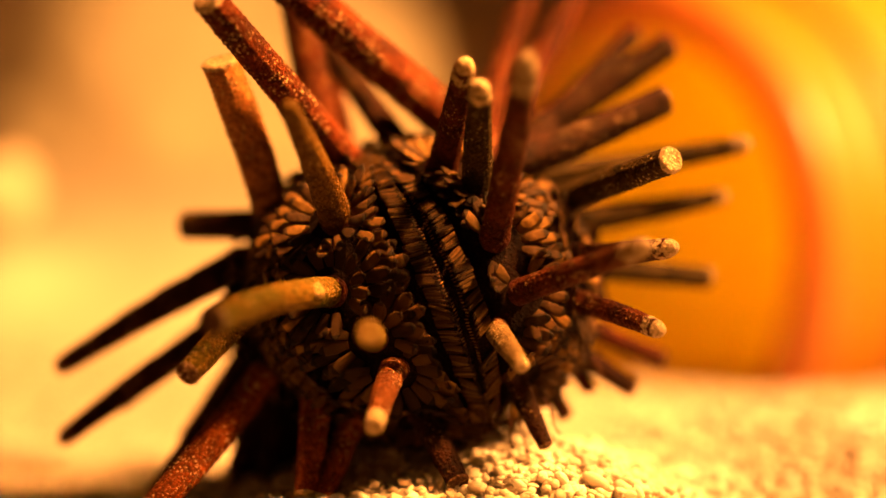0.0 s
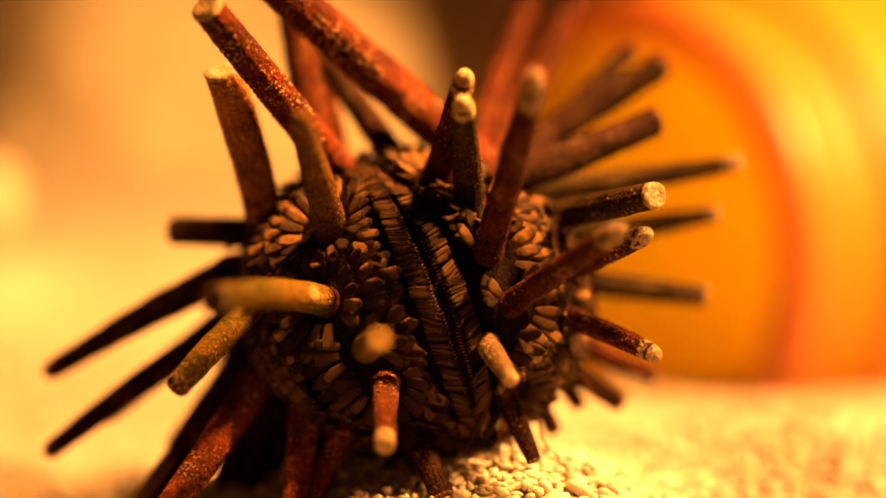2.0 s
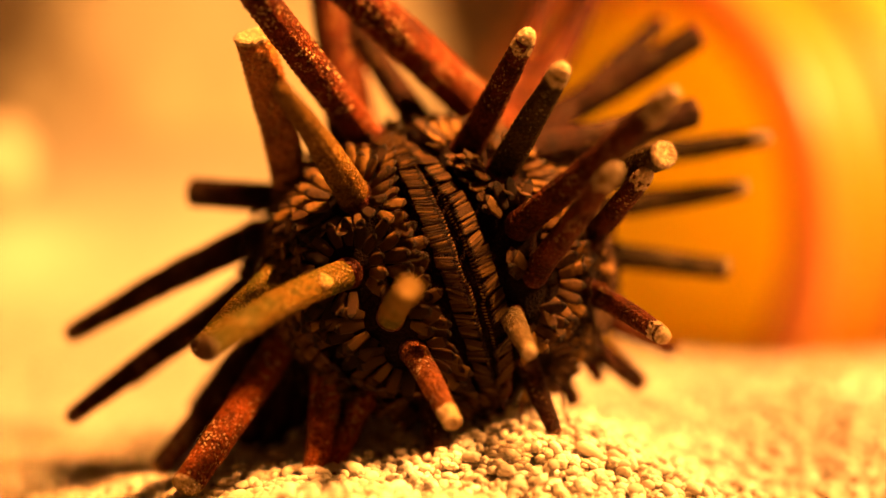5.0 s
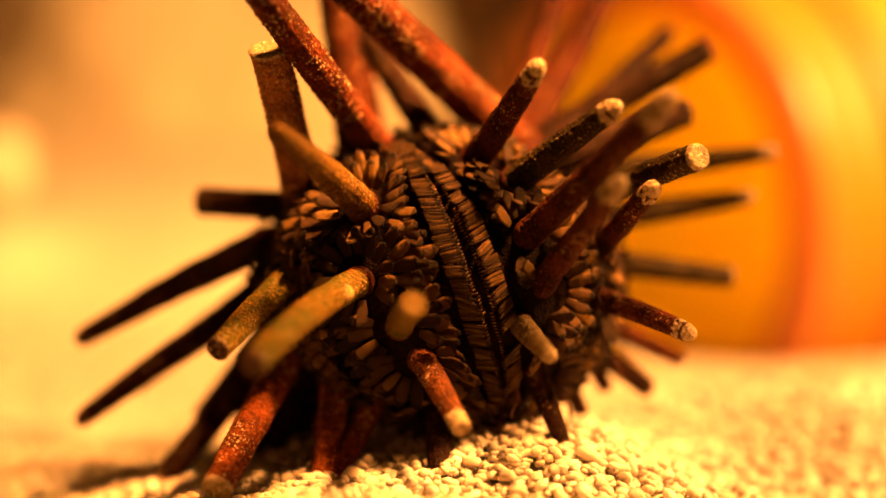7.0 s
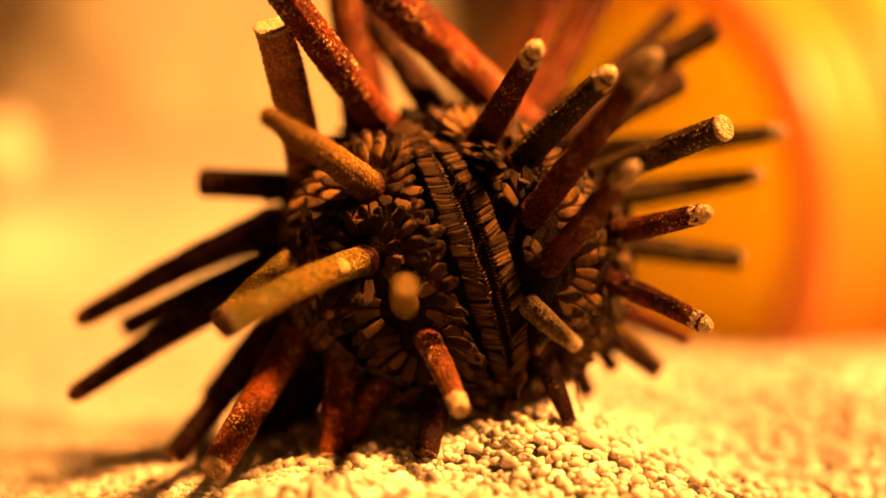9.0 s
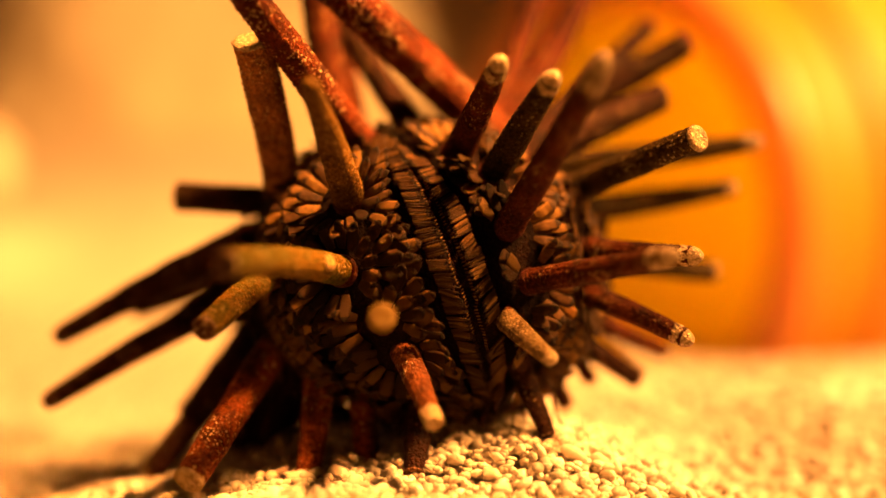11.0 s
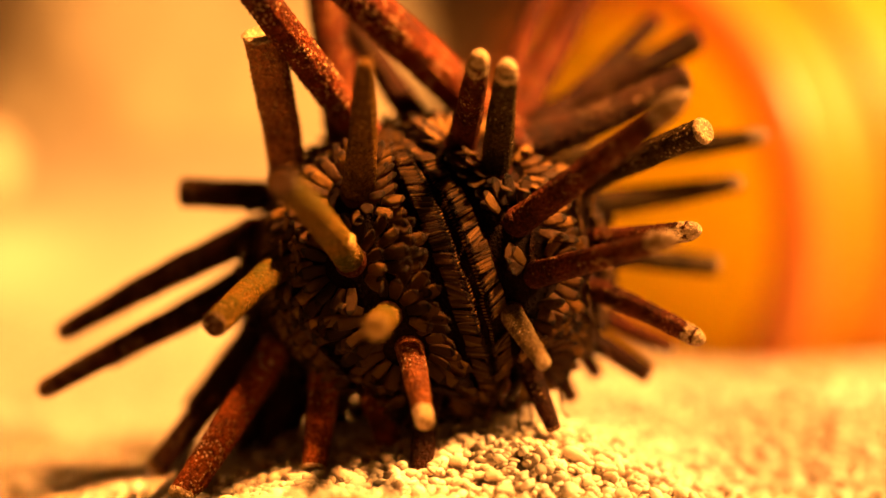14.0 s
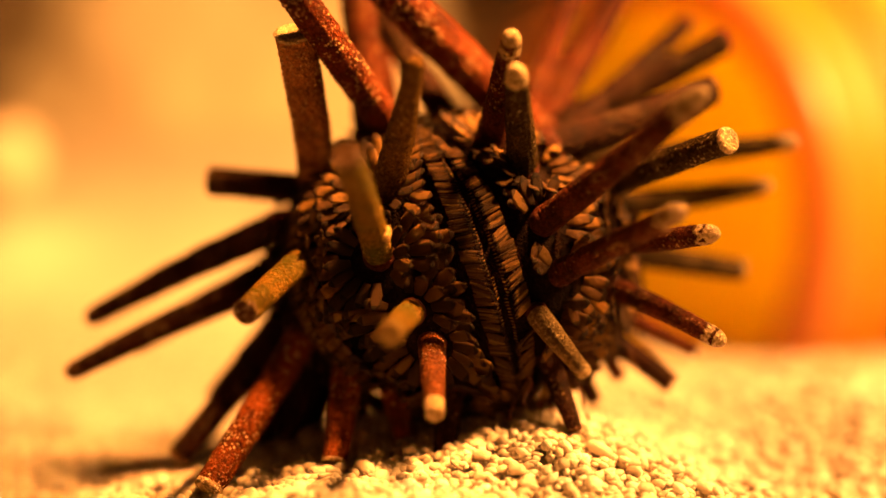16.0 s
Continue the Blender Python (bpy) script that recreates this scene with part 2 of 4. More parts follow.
def rock(name, place, size, seed, material, label):
    bm = bmesh.new()
    bmesh.ops.create_icosphere(bm, subdivisions=5, radius=1.0)
    for v in bm.verts:
        p = v.co.normalized()
        k = 1 + 0.22 * noise.noise(p * 1.6 + Vector((seed, 0, 0))) + 0.07 * noise.noise(p * 5 + Vector((0, seed, 0)))
        v.co = Vector((p.x * size[0], p.y * size[1], p.z * size[2])) * k
    me = bpy.data.meshes.new(name)
    bm.to_mesh(me)
    bm.free()
    me.materials.append(material)
    me.polygons.foreach_set("use_smooth", [True] * len(me.polygons))
    ob = new(name, me)
    ob.location = place
    return tagged(ob, label, "rock")


def build_background():
    def pane(name, x0, x1, y0, y1, label):
        verts = [(x, y, z) for z in (-0.02, 0.36) for x, y in ((x0, y0), (x1, y0), (x1, y1), (x0, y1))]
        faces = [(3, 2, 1, 0), (4, 5, 6, 7), (0, 1, 5, 4), (1, 2, 6, 5), (2, 3, 7, 6), (3, 0, 4, 7)]
        tagged(mesh_object(name, verts, faces, BACK, smooth=False), label, "wall", kind="structure")

    pane("wall_north", -0.812, 0.812, 0.80, 0.812, "dim brown back wall of the aquarium")
    pane("wall_south", -0.812, 0.812, -0.612, -0.60, "dim brown front wall of the aquarium")
    pane("wall_west", -0.812, -0.80, -0.60, 0.80, "dim brown side wall of the aquarium")
    pane("wall_east", 0.80, 0.812, -0.60, 0.80, "dim brown side wall of the aquarium")
    rock("rock", (-0.132, 0.50, 0.105), (0.139, 0.07, 0.118), 3.0, ROCK, "large ochre rock standing in the sand behind the urchin")
    rock("rock", (-0.1425, 0.215, 0.0575), (0.0115, 0.012, 0.0120), 7.0, PALE_ROCK, "pale rounded stone lying on the sand slope")


# ---- the orange pot ----
def build_pot():
    pot = new("plastic_pot")
    yaw, rise = radians(55.1), radians(4.5)
    pot.matrix_world = Matrix.Translation((0.0539, 0.190, 0.0410)) @ Matrix.Rotation(-yaw, 4, "Z") @ Matrix.Rotation(rise - radians(90), 4, "X")
    tagged(pot, "orange translucent plastic pot lying on its side half buried", "pot")

    def lathe(profile, n=96):
        return [[(r * math.cos(6.283185 * j / n), r * math.sin(6.283185 * j / n), z) for j in range(n)] for r, z in profile]

    outer = [(0.0680, 0.0), (0.0722, 0.004), (0.0764, 0.013), (0.0802, 0.0215), (0.0824, 0.0235), (0.0838, 0.029), (0.0880, 0.055), (0.0960, 0.098)]
    wall = outer + [(r - 0.0018, z) for r, z in reversed(outer)]
    rings = lathe(wall)
    n = len(rings[0])
    verts = [v for r in rings for v in r]
    m = len(rings)
    faces = [(i * n + j, i * n + (j + 1) % n, ((i + 1) % m) * n + (j + 1) % n, ((i + 1) % m) * n + j) for i in range(m) for j in range(n)]
    mesh_object("wall", verts, faces, POT, pot)
    v, f = tube(lathe([(0.018, 0.0068), (0.045, 0.0074), (0.0650, 0.0086), (0.0650, 0.0102), (0.045, 0.0092), (0.018, 0.0088)]))
    mesh_object("base", v, f, POT_BASE, pot, "recessed flat orange base")
    prof = [(0.0680 + 0.0072 * math.cos(a), 0.0062 * math.sin(a)) for a in np.linspace(0, 6.283185, 13)[:-1]]
    rings = lathe(prof)
    verts = [v for r in rings for v in r]
    m = len(rings)
    faces = [(i * n + j, i * n + (j + 1) % n, ((i + 1) % m) * n + (j + 1) % n, ((i + 1) % m) * n + j) for i in range(m) for j in range(n)]
    mesh_object("rim", verts, faces, RIM, pot, "thick deep orange foot ring")
    rings = lathe([(0.0815 + 0.0018 * math.cos(a), 0.0226 + 0.0018 * math.sin(a)) for a in np.linspace(0, 6.283185, 9)[:-1]])
    m = len(rings)
    faces = [(i * n + j, i * n + (j + 1) % n, ((i + 1) % m) * n + (j + 1) % n, ((i + 1) % m) * n + j) for i in range(m) for j in range(n)]
    mesh_object("hoop", [v for r in rings for v in r], faces, RIM, pot, "raised deep orange hoop round the wall")


# ---- the urchin ----
CENTRE = Vector((-0.0015, 0.0, 0.0268))
RADII = Vector((0.0250, 0.0225, 0.0218))
LEAN = Matrix.Rotation(radians(-17), 3, "Y") @ Matrix.Rotation(radians(10.5), 3, "Z")
# name, foot, heading, length, width, kind
SPINE_TABLE = [
    ('ul1', (-0.0203, -0.0053, 0.0374), (-0.156, -0.521, 0.839), 0.0233, 0.0049, 'beaded'),
    ('ul3', (-0.0106, -0.0161, 0.0356), (-0.344, -0.758, 0.554), 0.0229, 0.0041, 'amber'),
    ('lB', (-0.0107, -0.0185, 0.0274), (-0.584, -0.744, -0.326), 0.0260, 0.0037, 'ochre'),
    ('lA', (-0.0204, -0.0110, 0.0279), (-0.427, -0.750, -0.506), 0.0197, 0.0036, 'ochre'),
    ('c1', (-0.0065, -0.0196, 0.0214), (-0.020, -0.998, 0.066), 0.0180, 0.0033, 'ochre'),
    ('c2', (-0.0041, -0.0177, 0.0180), (0.356, -0.754, -0.552), 0.0150, 0.0034, 'pale'),
    ('c3', (0.0084, -0.0174, 0.0219), (0.135, -0.938, -0.320), 0.0126, 0.0030, 'cream'),
    ('uB', (0.0028, -0.0109, 0.0429), (0.378, -0.650, 0.660), 0.0205, 0.0039, 'palered'),
    ('uC', (0.0070, -0.0138, 0.0391), (0.353, -0.710, 0.609), 0.0205, 0.0039, 'olive'),
    ('uF', (0.0086, -0.0173, 0.0321), (0.526, -0.706, 0.474), 0.0316, 0.0036, 'palered'),
    ('uE', (0.0105, -0.0068, 0.0428), (0.945, 0.220, 0.242), 0.0259, 0.0049, 'dark'),
    ('uG', (0.0176, -0.0030, 0.0380), (0.361, -0.923, 0.135), 0.0245, 0.0039, 'olive'),
    ('rB', (0.0109, -0.0168, 0.0260), (0.351, -0.762, 0.544), 0.0245, 0.0032, 'palered'),
    ('rA', (0.0189, -0.0076, 0.0305), (0.297, -0.836, 0.461), 0.0197, 0.0032, 'palered'),
    ('r6', (0.0184, -0.0093, 0.0250), (0.468, -0.824, -0.320), 0.0183, 0.0030, 'palered'),
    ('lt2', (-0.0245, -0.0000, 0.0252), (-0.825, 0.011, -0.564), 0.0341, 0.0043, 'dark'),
    ('bl1', (-0.0211, -0.0058, 0.0179), (-0.381, -0.672, -0.636), 0.0263, 0.0044, 'rust'),
    ('b2', (-0.0097, -0.0088, 0.0116), (-0.388, -0.485, -0.784), 0.0137, 0.0035, 'rust'),
    ('b3', (-0.0016, -0.0114, 0.0115), (0.135, -0.481, -0.866), 0.0125, 0.0035, 'dark'),
    ('lt1', (-0.0237, -0.0006, 0.0327), (-0.880, 0.174, -0.441), 0.0348, 0.0046, 'dark'),
    ('lt3', (-0.0235, 0.0070, 0.0285), (-0.792, 0.257, -0.554), 0.0280, 0.0040, 'dark'),
    ('nub', (-0.0214, -0.0009, 0.0370), (-0.940, 0.333, 0.072), 0.0153, 0.0042, 'dark'),
    ('r3', (0.0105, 0.0080, 0.0422), (0.994, -0.029, 0.109), 0.0375, 0.0043, 'olive'),
    ('r4', (0.0179, 0.0070, 0.0355), (0.983, 0.126, 0.132), 0.0279, 0.0041, 'olive'),
    ('r5', (0.0200, 0.0073, 0.0299), (0.984, 0.122, -0.126), 0.0223, 0.0038, 'olive'),
    ('r7', (0.0178, 0.0000, 0.0188), (0.764, 0.258, -0.592), 0.0137, 0.0033, 'dark'),
    ('r8', (0.0193, 0.0080, 0.0223), (0.898, -0.007, -0.440), 0.0164, 0.0030, 'red'),
    ('r9', (0.0143, 0.0000, 0.0165), (0.454, 0.037, -0.890), 0.0093, 0.0027, 'dark'),
    ('r11', (0.0181, 0.0021, 0.0179), (0.548, 0.169, -0.819), 0.0079, 0.0025, 'red'),
    ('b5', (0.0105, -0.0125, 0.0161), (0.342, -0.363, -0.867), 0.0109, 0.0030, 'dark'),
    ('b4', (0.0043, 0.0000, 0.0113), (0.425, -0.351, -0.834), 0.0089, 0.0024, 'red'),
    ('urt', (0.0075, 0.0066, 0.0449), (0.876, 0.046, 0.481), 0.0341, 0.0046, 'dark'),
    ('urt2', (0.0121, -0.0001, 0.0438), (0.591, 0.558, 0.582), 0.0369, 0.0036, 'dark'),
    ('u5', (0.0083, 0.0046, 0.0445), (0.446, 0.449, 0.774), 0.0389, 0.0047, 'red'),
    ('u6', (0.0076, 0.0040, 0.0451), (0.275, 0.554, 0.786), 0.0387, 0.0041, 'red'),
    ('ul2', (-0.0100, -0.0056, 0.0446), (-0.436, -0.703, 0.562), 0.0321, 0.0047, 'speck'),
    ('uD', (0.0118, 0.0041, 0.0435), (-0.684, -0.448, 0.576), 0.0468, 0.0062, 'speck'),
    ('u2', (-0.0133, -0.0000, 0.0440), (-0.143, 0.006, 0.990), 0.0322, 0.0052, 'red'),
    ('u3', (-0.0027, 0.0000, 0.0468), (-0.520, 0.197, 0.831), 0.0300, 0.0039, 'dark'),
    ('u4', (-0.0102, 0.0078, 0.0439), (-0.179, 0.064, 0.982), 0.0232, 0.0033, 'red'),
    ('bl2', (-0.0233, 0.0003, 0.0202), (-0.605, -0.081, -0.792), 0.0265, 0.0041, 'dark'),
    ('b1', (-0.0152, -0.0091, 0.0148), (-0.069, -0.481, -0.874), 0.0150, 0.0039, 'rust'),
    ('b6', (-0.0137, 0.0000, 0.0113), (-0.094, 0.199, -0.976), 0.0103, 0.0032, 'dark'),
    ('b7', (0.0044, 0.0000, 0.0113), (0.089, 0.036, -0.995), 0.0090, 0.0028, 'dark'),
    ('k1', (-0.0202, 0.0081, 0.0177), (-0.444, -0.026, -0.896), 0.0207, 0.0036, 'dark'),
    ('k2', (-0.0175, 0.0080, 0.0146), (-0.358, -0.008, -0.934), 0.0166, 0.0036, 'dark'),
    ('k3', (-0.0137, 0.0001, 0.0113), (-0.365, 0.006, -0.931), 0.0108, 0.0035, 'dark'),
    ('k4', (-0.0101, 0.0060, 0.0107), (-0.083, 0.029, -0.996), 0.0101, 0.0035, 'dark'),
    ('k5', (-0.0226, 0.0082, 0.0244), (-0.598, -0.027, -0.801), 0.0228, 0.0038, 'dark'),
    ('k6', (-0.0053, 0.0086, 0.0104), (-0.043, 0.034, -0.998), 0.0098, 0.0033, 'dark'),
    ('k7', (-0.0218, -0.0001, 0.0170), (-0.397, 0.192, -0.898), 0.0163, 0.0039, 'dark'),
    # k8: dark filler spine, added to block a bright slit beside bl1
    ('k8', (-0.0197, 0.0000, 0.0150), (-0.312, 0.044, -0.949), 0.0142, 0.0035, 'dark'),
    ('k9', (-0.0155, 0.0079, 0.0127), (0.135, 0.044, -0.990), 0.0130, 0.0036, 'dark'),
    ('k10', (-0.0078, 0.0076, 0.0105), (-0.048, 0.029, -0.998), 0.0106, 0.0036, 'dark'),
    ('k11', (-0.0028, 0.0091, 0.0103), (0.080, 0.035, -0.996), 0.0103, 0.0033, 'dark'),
    # x1 to x4: far-side spines, mostly unseen, added to shade the left sand
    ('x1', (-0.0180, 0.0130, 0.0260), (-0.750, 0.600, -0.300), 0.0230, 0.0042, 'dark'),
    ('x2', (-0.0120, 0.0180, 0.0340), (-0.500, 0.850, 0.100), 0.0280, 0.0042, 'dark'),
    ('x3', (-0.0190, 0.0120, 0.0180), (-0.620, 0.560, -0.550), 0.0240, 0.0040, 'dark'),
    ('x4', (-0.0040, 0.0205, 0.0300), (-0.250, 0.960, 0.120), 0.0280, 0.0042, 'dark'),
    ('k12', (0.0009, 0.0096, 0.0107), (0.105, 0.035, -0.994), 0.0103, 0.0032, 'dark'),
]
SPINES = {}
ROUNDED = ("uF", "uC", "rA", "rB", "r6", "ul3", "c3", "uB", "lt1", "lt2", "r3", "r4")
# crumbs of crust on a spine: how many on two centimetres, least and largest size, material
CRUMBS = {"ochre": (300, 0.00005, 0.00016, "ochre"), "speck": (330, 0.00004, 0.00010, "cream"), "rust": (240, 0.00004, 0.00010, "cream"),
          "beaded": (260, 0.00004, 0.00011, "cream"), "palered": (130, 0.00004, 0.00009, "cream")}
CRUST_LABELS = {"ochre": "crumbs of ochre algae crust", "cream": "pale crumbs of lime crust"}
SPINE_LABELS = {"ochre": "blunt ochre spine with green algae film", "speck": "thick red-brown spine crusted with pale specks",
                "dark": "dark brown tapering spine", "rust": "rust-brown spine with pale specks resting on sand", "olive": "olive-brown spine with pale tip", "beaded": "stout spine with rows of beads",
                "pale": "short rust spine with cream end", "cream": "short cream finger-like spine", "amber": "amber-brown tapering spine"}


def aim(foot, heading):
    q = Vector((0, 0, 1)).rotation_difference(Vector(heading).normalized())
    return Matrix.Translation(foot) @ q.to_matrix().to_4x4()


def on_test(azimuth, latitude, lift=1.0):
    """A point of the test and its normal; azimuth 0 faces the lens, the axis leans."""
    a, b = radians(azimuth), radians(latitude)
    p = LEAN @ Vector((math.sin(a) * math.cos(b), -math.cos(a) * math.cos(b), math.sin(b)))
    at = CENTRE + Vector((p.x * RADII.x, p.y * RADII.y, p.z * RADII.z)) * lift
    return at, Vector((p.x / RADII.x, p.y / RADII.y, p.z / RADII.z)).normalized()


def flatten(p):
    """The crown of the test is flatter than its flanks, the underside a little."""
    h = p[2] - CENTRE.z
    return Vector((p[0], p[1], CENTRE.z + (h * 0.94 if h < 0 else h if h < 0.010 else 0.010 + (h - 0.010) * 0.84)))


def build_spine(urchin, name, foot, heading, length, width, kind):
    rng = np.random.default_rng(sum(map(ord, name)) * 7 + len(name))
    n, m, r0 = 60, int(length / 0.00021), width / 2
    seed = float(rng.uniform(0, 50))
    bend = rng.uniform(-0.018, 0.018, 2) * length
    if name == "lB":
        bend = np.array((0.0, 0.032)) * length
    blunt = 0.50 if name == "ul3" else 0.97 if name in ("ul1", "nub") else 0.62 if name in ("uB", "uC", "c2") else 0.58 if name in ("lt1", "lt2", "r3", "r4", "b5", "c3") else 0.74 if name in ROUNDED else 0.82
    ribs = int(rng.integers(13, 16))
    beads = 0.052 if kind == "beaded" else (0.05 if kind in ("dark", "olive", "palered") else 0.04)

    def ring(k, shrink=1.0, ragged=0.0):
        s = k * length
        if k < 0.05:
            r = r0 * (0.72 + 0.33 * k / 0.05)
        elif k < 0.12:
            r = r0 * (1.05 - 0.05 * (k - 0.05) / 0.07)
        else:
            r = r0 * (1.0 - (1 - blunt) * ((k - 0.12) / 0.88) ** 1.3)
        out = []
        for j in range(n):
            a = 6.283185 * j / n
            g = 0.0
            if k > 0.10:
                g = beads * math.sin(a * ribs) * (0.45 + 0.55 * math.sin(s * 6.283 / 0.0009 + 3.14 * (j * ribs // n % 2)))
            p = Vector((math.cos(a) * 1.3, math.sin(a) * 1.3, s * 320))
            g += 0.055 * noise.noise(p + Vector((seed, 0, 0))) + 0.04 * noise.noise(p * 3.1 + Vector((0, seed, 0))) + 0.06 * max(0.0, noise.noise(p * 6.3) - 0.1)
            rr = r * shrink * (1 + g)
            c = math.sin(k * 3.14159)
            wave = ragged * length * noise.noise((2.2 * math.cos(a), 2.2 * math.sin(a), seed))
            out.append((rr * math.cos(a) + bend[0] * c, rr * math.sin(a) + bend[1] * c, s + wave))
        return out

    cut = 0.85 if kind in ("pale", "palered") else 0.86 if name == "uC" else 0.93 if name in ROUNDED else 0.972
    body = [ring(k) for k in np.linspace(0.07, cut + (1 - cut) * 0.5, m)]
    v, f = tube(body)
    spine = mesh_object("spine", v, f, MAT[kind], urchin, SPINE_LABELS.get(kind, ""))
    spine.matrix_basis = aim(foot, heading)
    v, f = tube([ring(k, 1.05) for k in (0.0, 0.02, 0.04, 0.06, 0.08)] + [ring(0.095, 0.99)])
    mesh_object("collar", v, f, MAT["collar"], spine, "dark red muscle collar")
    if name in ROUNDED:
        end = [ring(cut + (1 - cut) * k, 1.02 * (1 - k ** 3.2) ** 0.5, 0.05 * (1 - k) ** 2) for k in np.linspace(0, 0.985, 22)]
    else:
        end = [ring(k, 1.02, 0.25 * (0.99 - k)) for k in np.linspace(cut, 0.99, 3 + int((0.99 - cut) * m))]
        end += [ring(0.996, 0.95), ring(1.0, 0.84), ring(1.0, 0.62), ring(0.994, 0.42), ring(0.991, 0.2)]
    v, f = tube(end)
    if kind == "amber":
        mesh_object("tip", v, f, MAT["amber"], spine, "rounded amber spine tip")
    elif name == "c1":
        mesh_object("tip", v, f, MAT["spot"], spine, "worn yellow spine end")
    elif kind in ("dark", "red", "ochre"):
        mesh_object("tip", v, f, MAT["worn"], spine, "worn brown spine tip")
    else:
        mesh_object("tip", v, f, MAT["tip"], spine, "worn cream spine tip")
    if kind in CRUMBS:
        count, low, high, key = CRUMBS[kind]
        v, f = [], []
        for i in range(int(count * length / 0.02)):
            k = float(rng.uniform(0.16, cut))
            round_it = ring(k)
            p = Vector(round_it[int(rng.integers(0, n))])
            # crumbs gather in patches
            if noise.noise(p * 420 + Vector((seed, seed, 0))) < -0.05:
                continue
            size, base = float(rng.uniform(low, high)), len(v)
            for way in ((1, 0, 0), (0, 1, 0), (-1, 0, 0), (0, -1, 0), (0, 0, 1), (0, 0, -1)):
                v.append(tuple(p + Vector(way) * size * float(rng.uniform(0.7, 1.3))))
            f += [tuple(base + j for j in t) for t in ((0, 1, 4), (1, 2, 4), (2, 3, 4), (3, 0, 4), (1, 0, 5), (2, 1, 5), (3, 2, 5), (0, 3, 5))]
        crust = mesh_object("crust", v, f, MAT[key], spine, CRUST_LABELS[key])
        crust["kind"] = "stuff"
    if name == "lB":
        side = spine.matrix_basis.to_3x3().inverted() @ Vector((0.25, -0.8, 0.1))
        side.z = 0
        side.normalize()
        c = side * r0 * 0.93 + Vector((0, bend[1] * 0.75, length * 0.27))
        up, across = Vector((0, 0, 1)), Vector((0, 0, 1)).cross(side)
        rings = []
        for u in np.linspace(0.05, 3.0, 9):
            rings.append([c + side * 0.0006 * math.cos(u) + (across * math.cos(a) + up * math.sin(a)) * 0.00105 * math.sin(u)
                          * (1 + 0.12 * math.sin(3 * a + 1)) for a in np.linspace(0, 6.283185, 17)[:-1]])
        v, f = tube([[tuple(p) for p in r] for r in rings])
        mesh_object("crust_spot", v, f, MAT["spot"], spine, "round pale crust spot")
    return spine


def leaf(wide):
    """A flattened secondary spine along +Y, one unit long, lying on its back; its last band is the dark tip."""
    rows = ((0.0, 0.58), (0.45, 1.0), (0.82, 0.84), (1.0, 0.22))
    rings = [[(wide * w * math.cos(a), y, min(0.045, 0.5 * wide) * math.sin(a) * (1 - 0.4 * y) + 0.10 * y * y) for a in np.linspace(0, 6.283185, 7)[:-1]] for y, w in rows]
    return tube(rings)


LEAF_TIP = set(range(12, 18)) | set(range(24, 30))


def shell_normal(p):
    q = p - CENTRE
    return Vector((q.x / RADII.x ** 2, q.y / RADII.y ** 2, q.z / RADII.z ** 2)).normalized()


def on_shell(p):
    q = p - CENTRE
    return CENTRE + q / Vector((q.x / RADII.x, q.y / RADII.y, q.z / RADII.z)).length


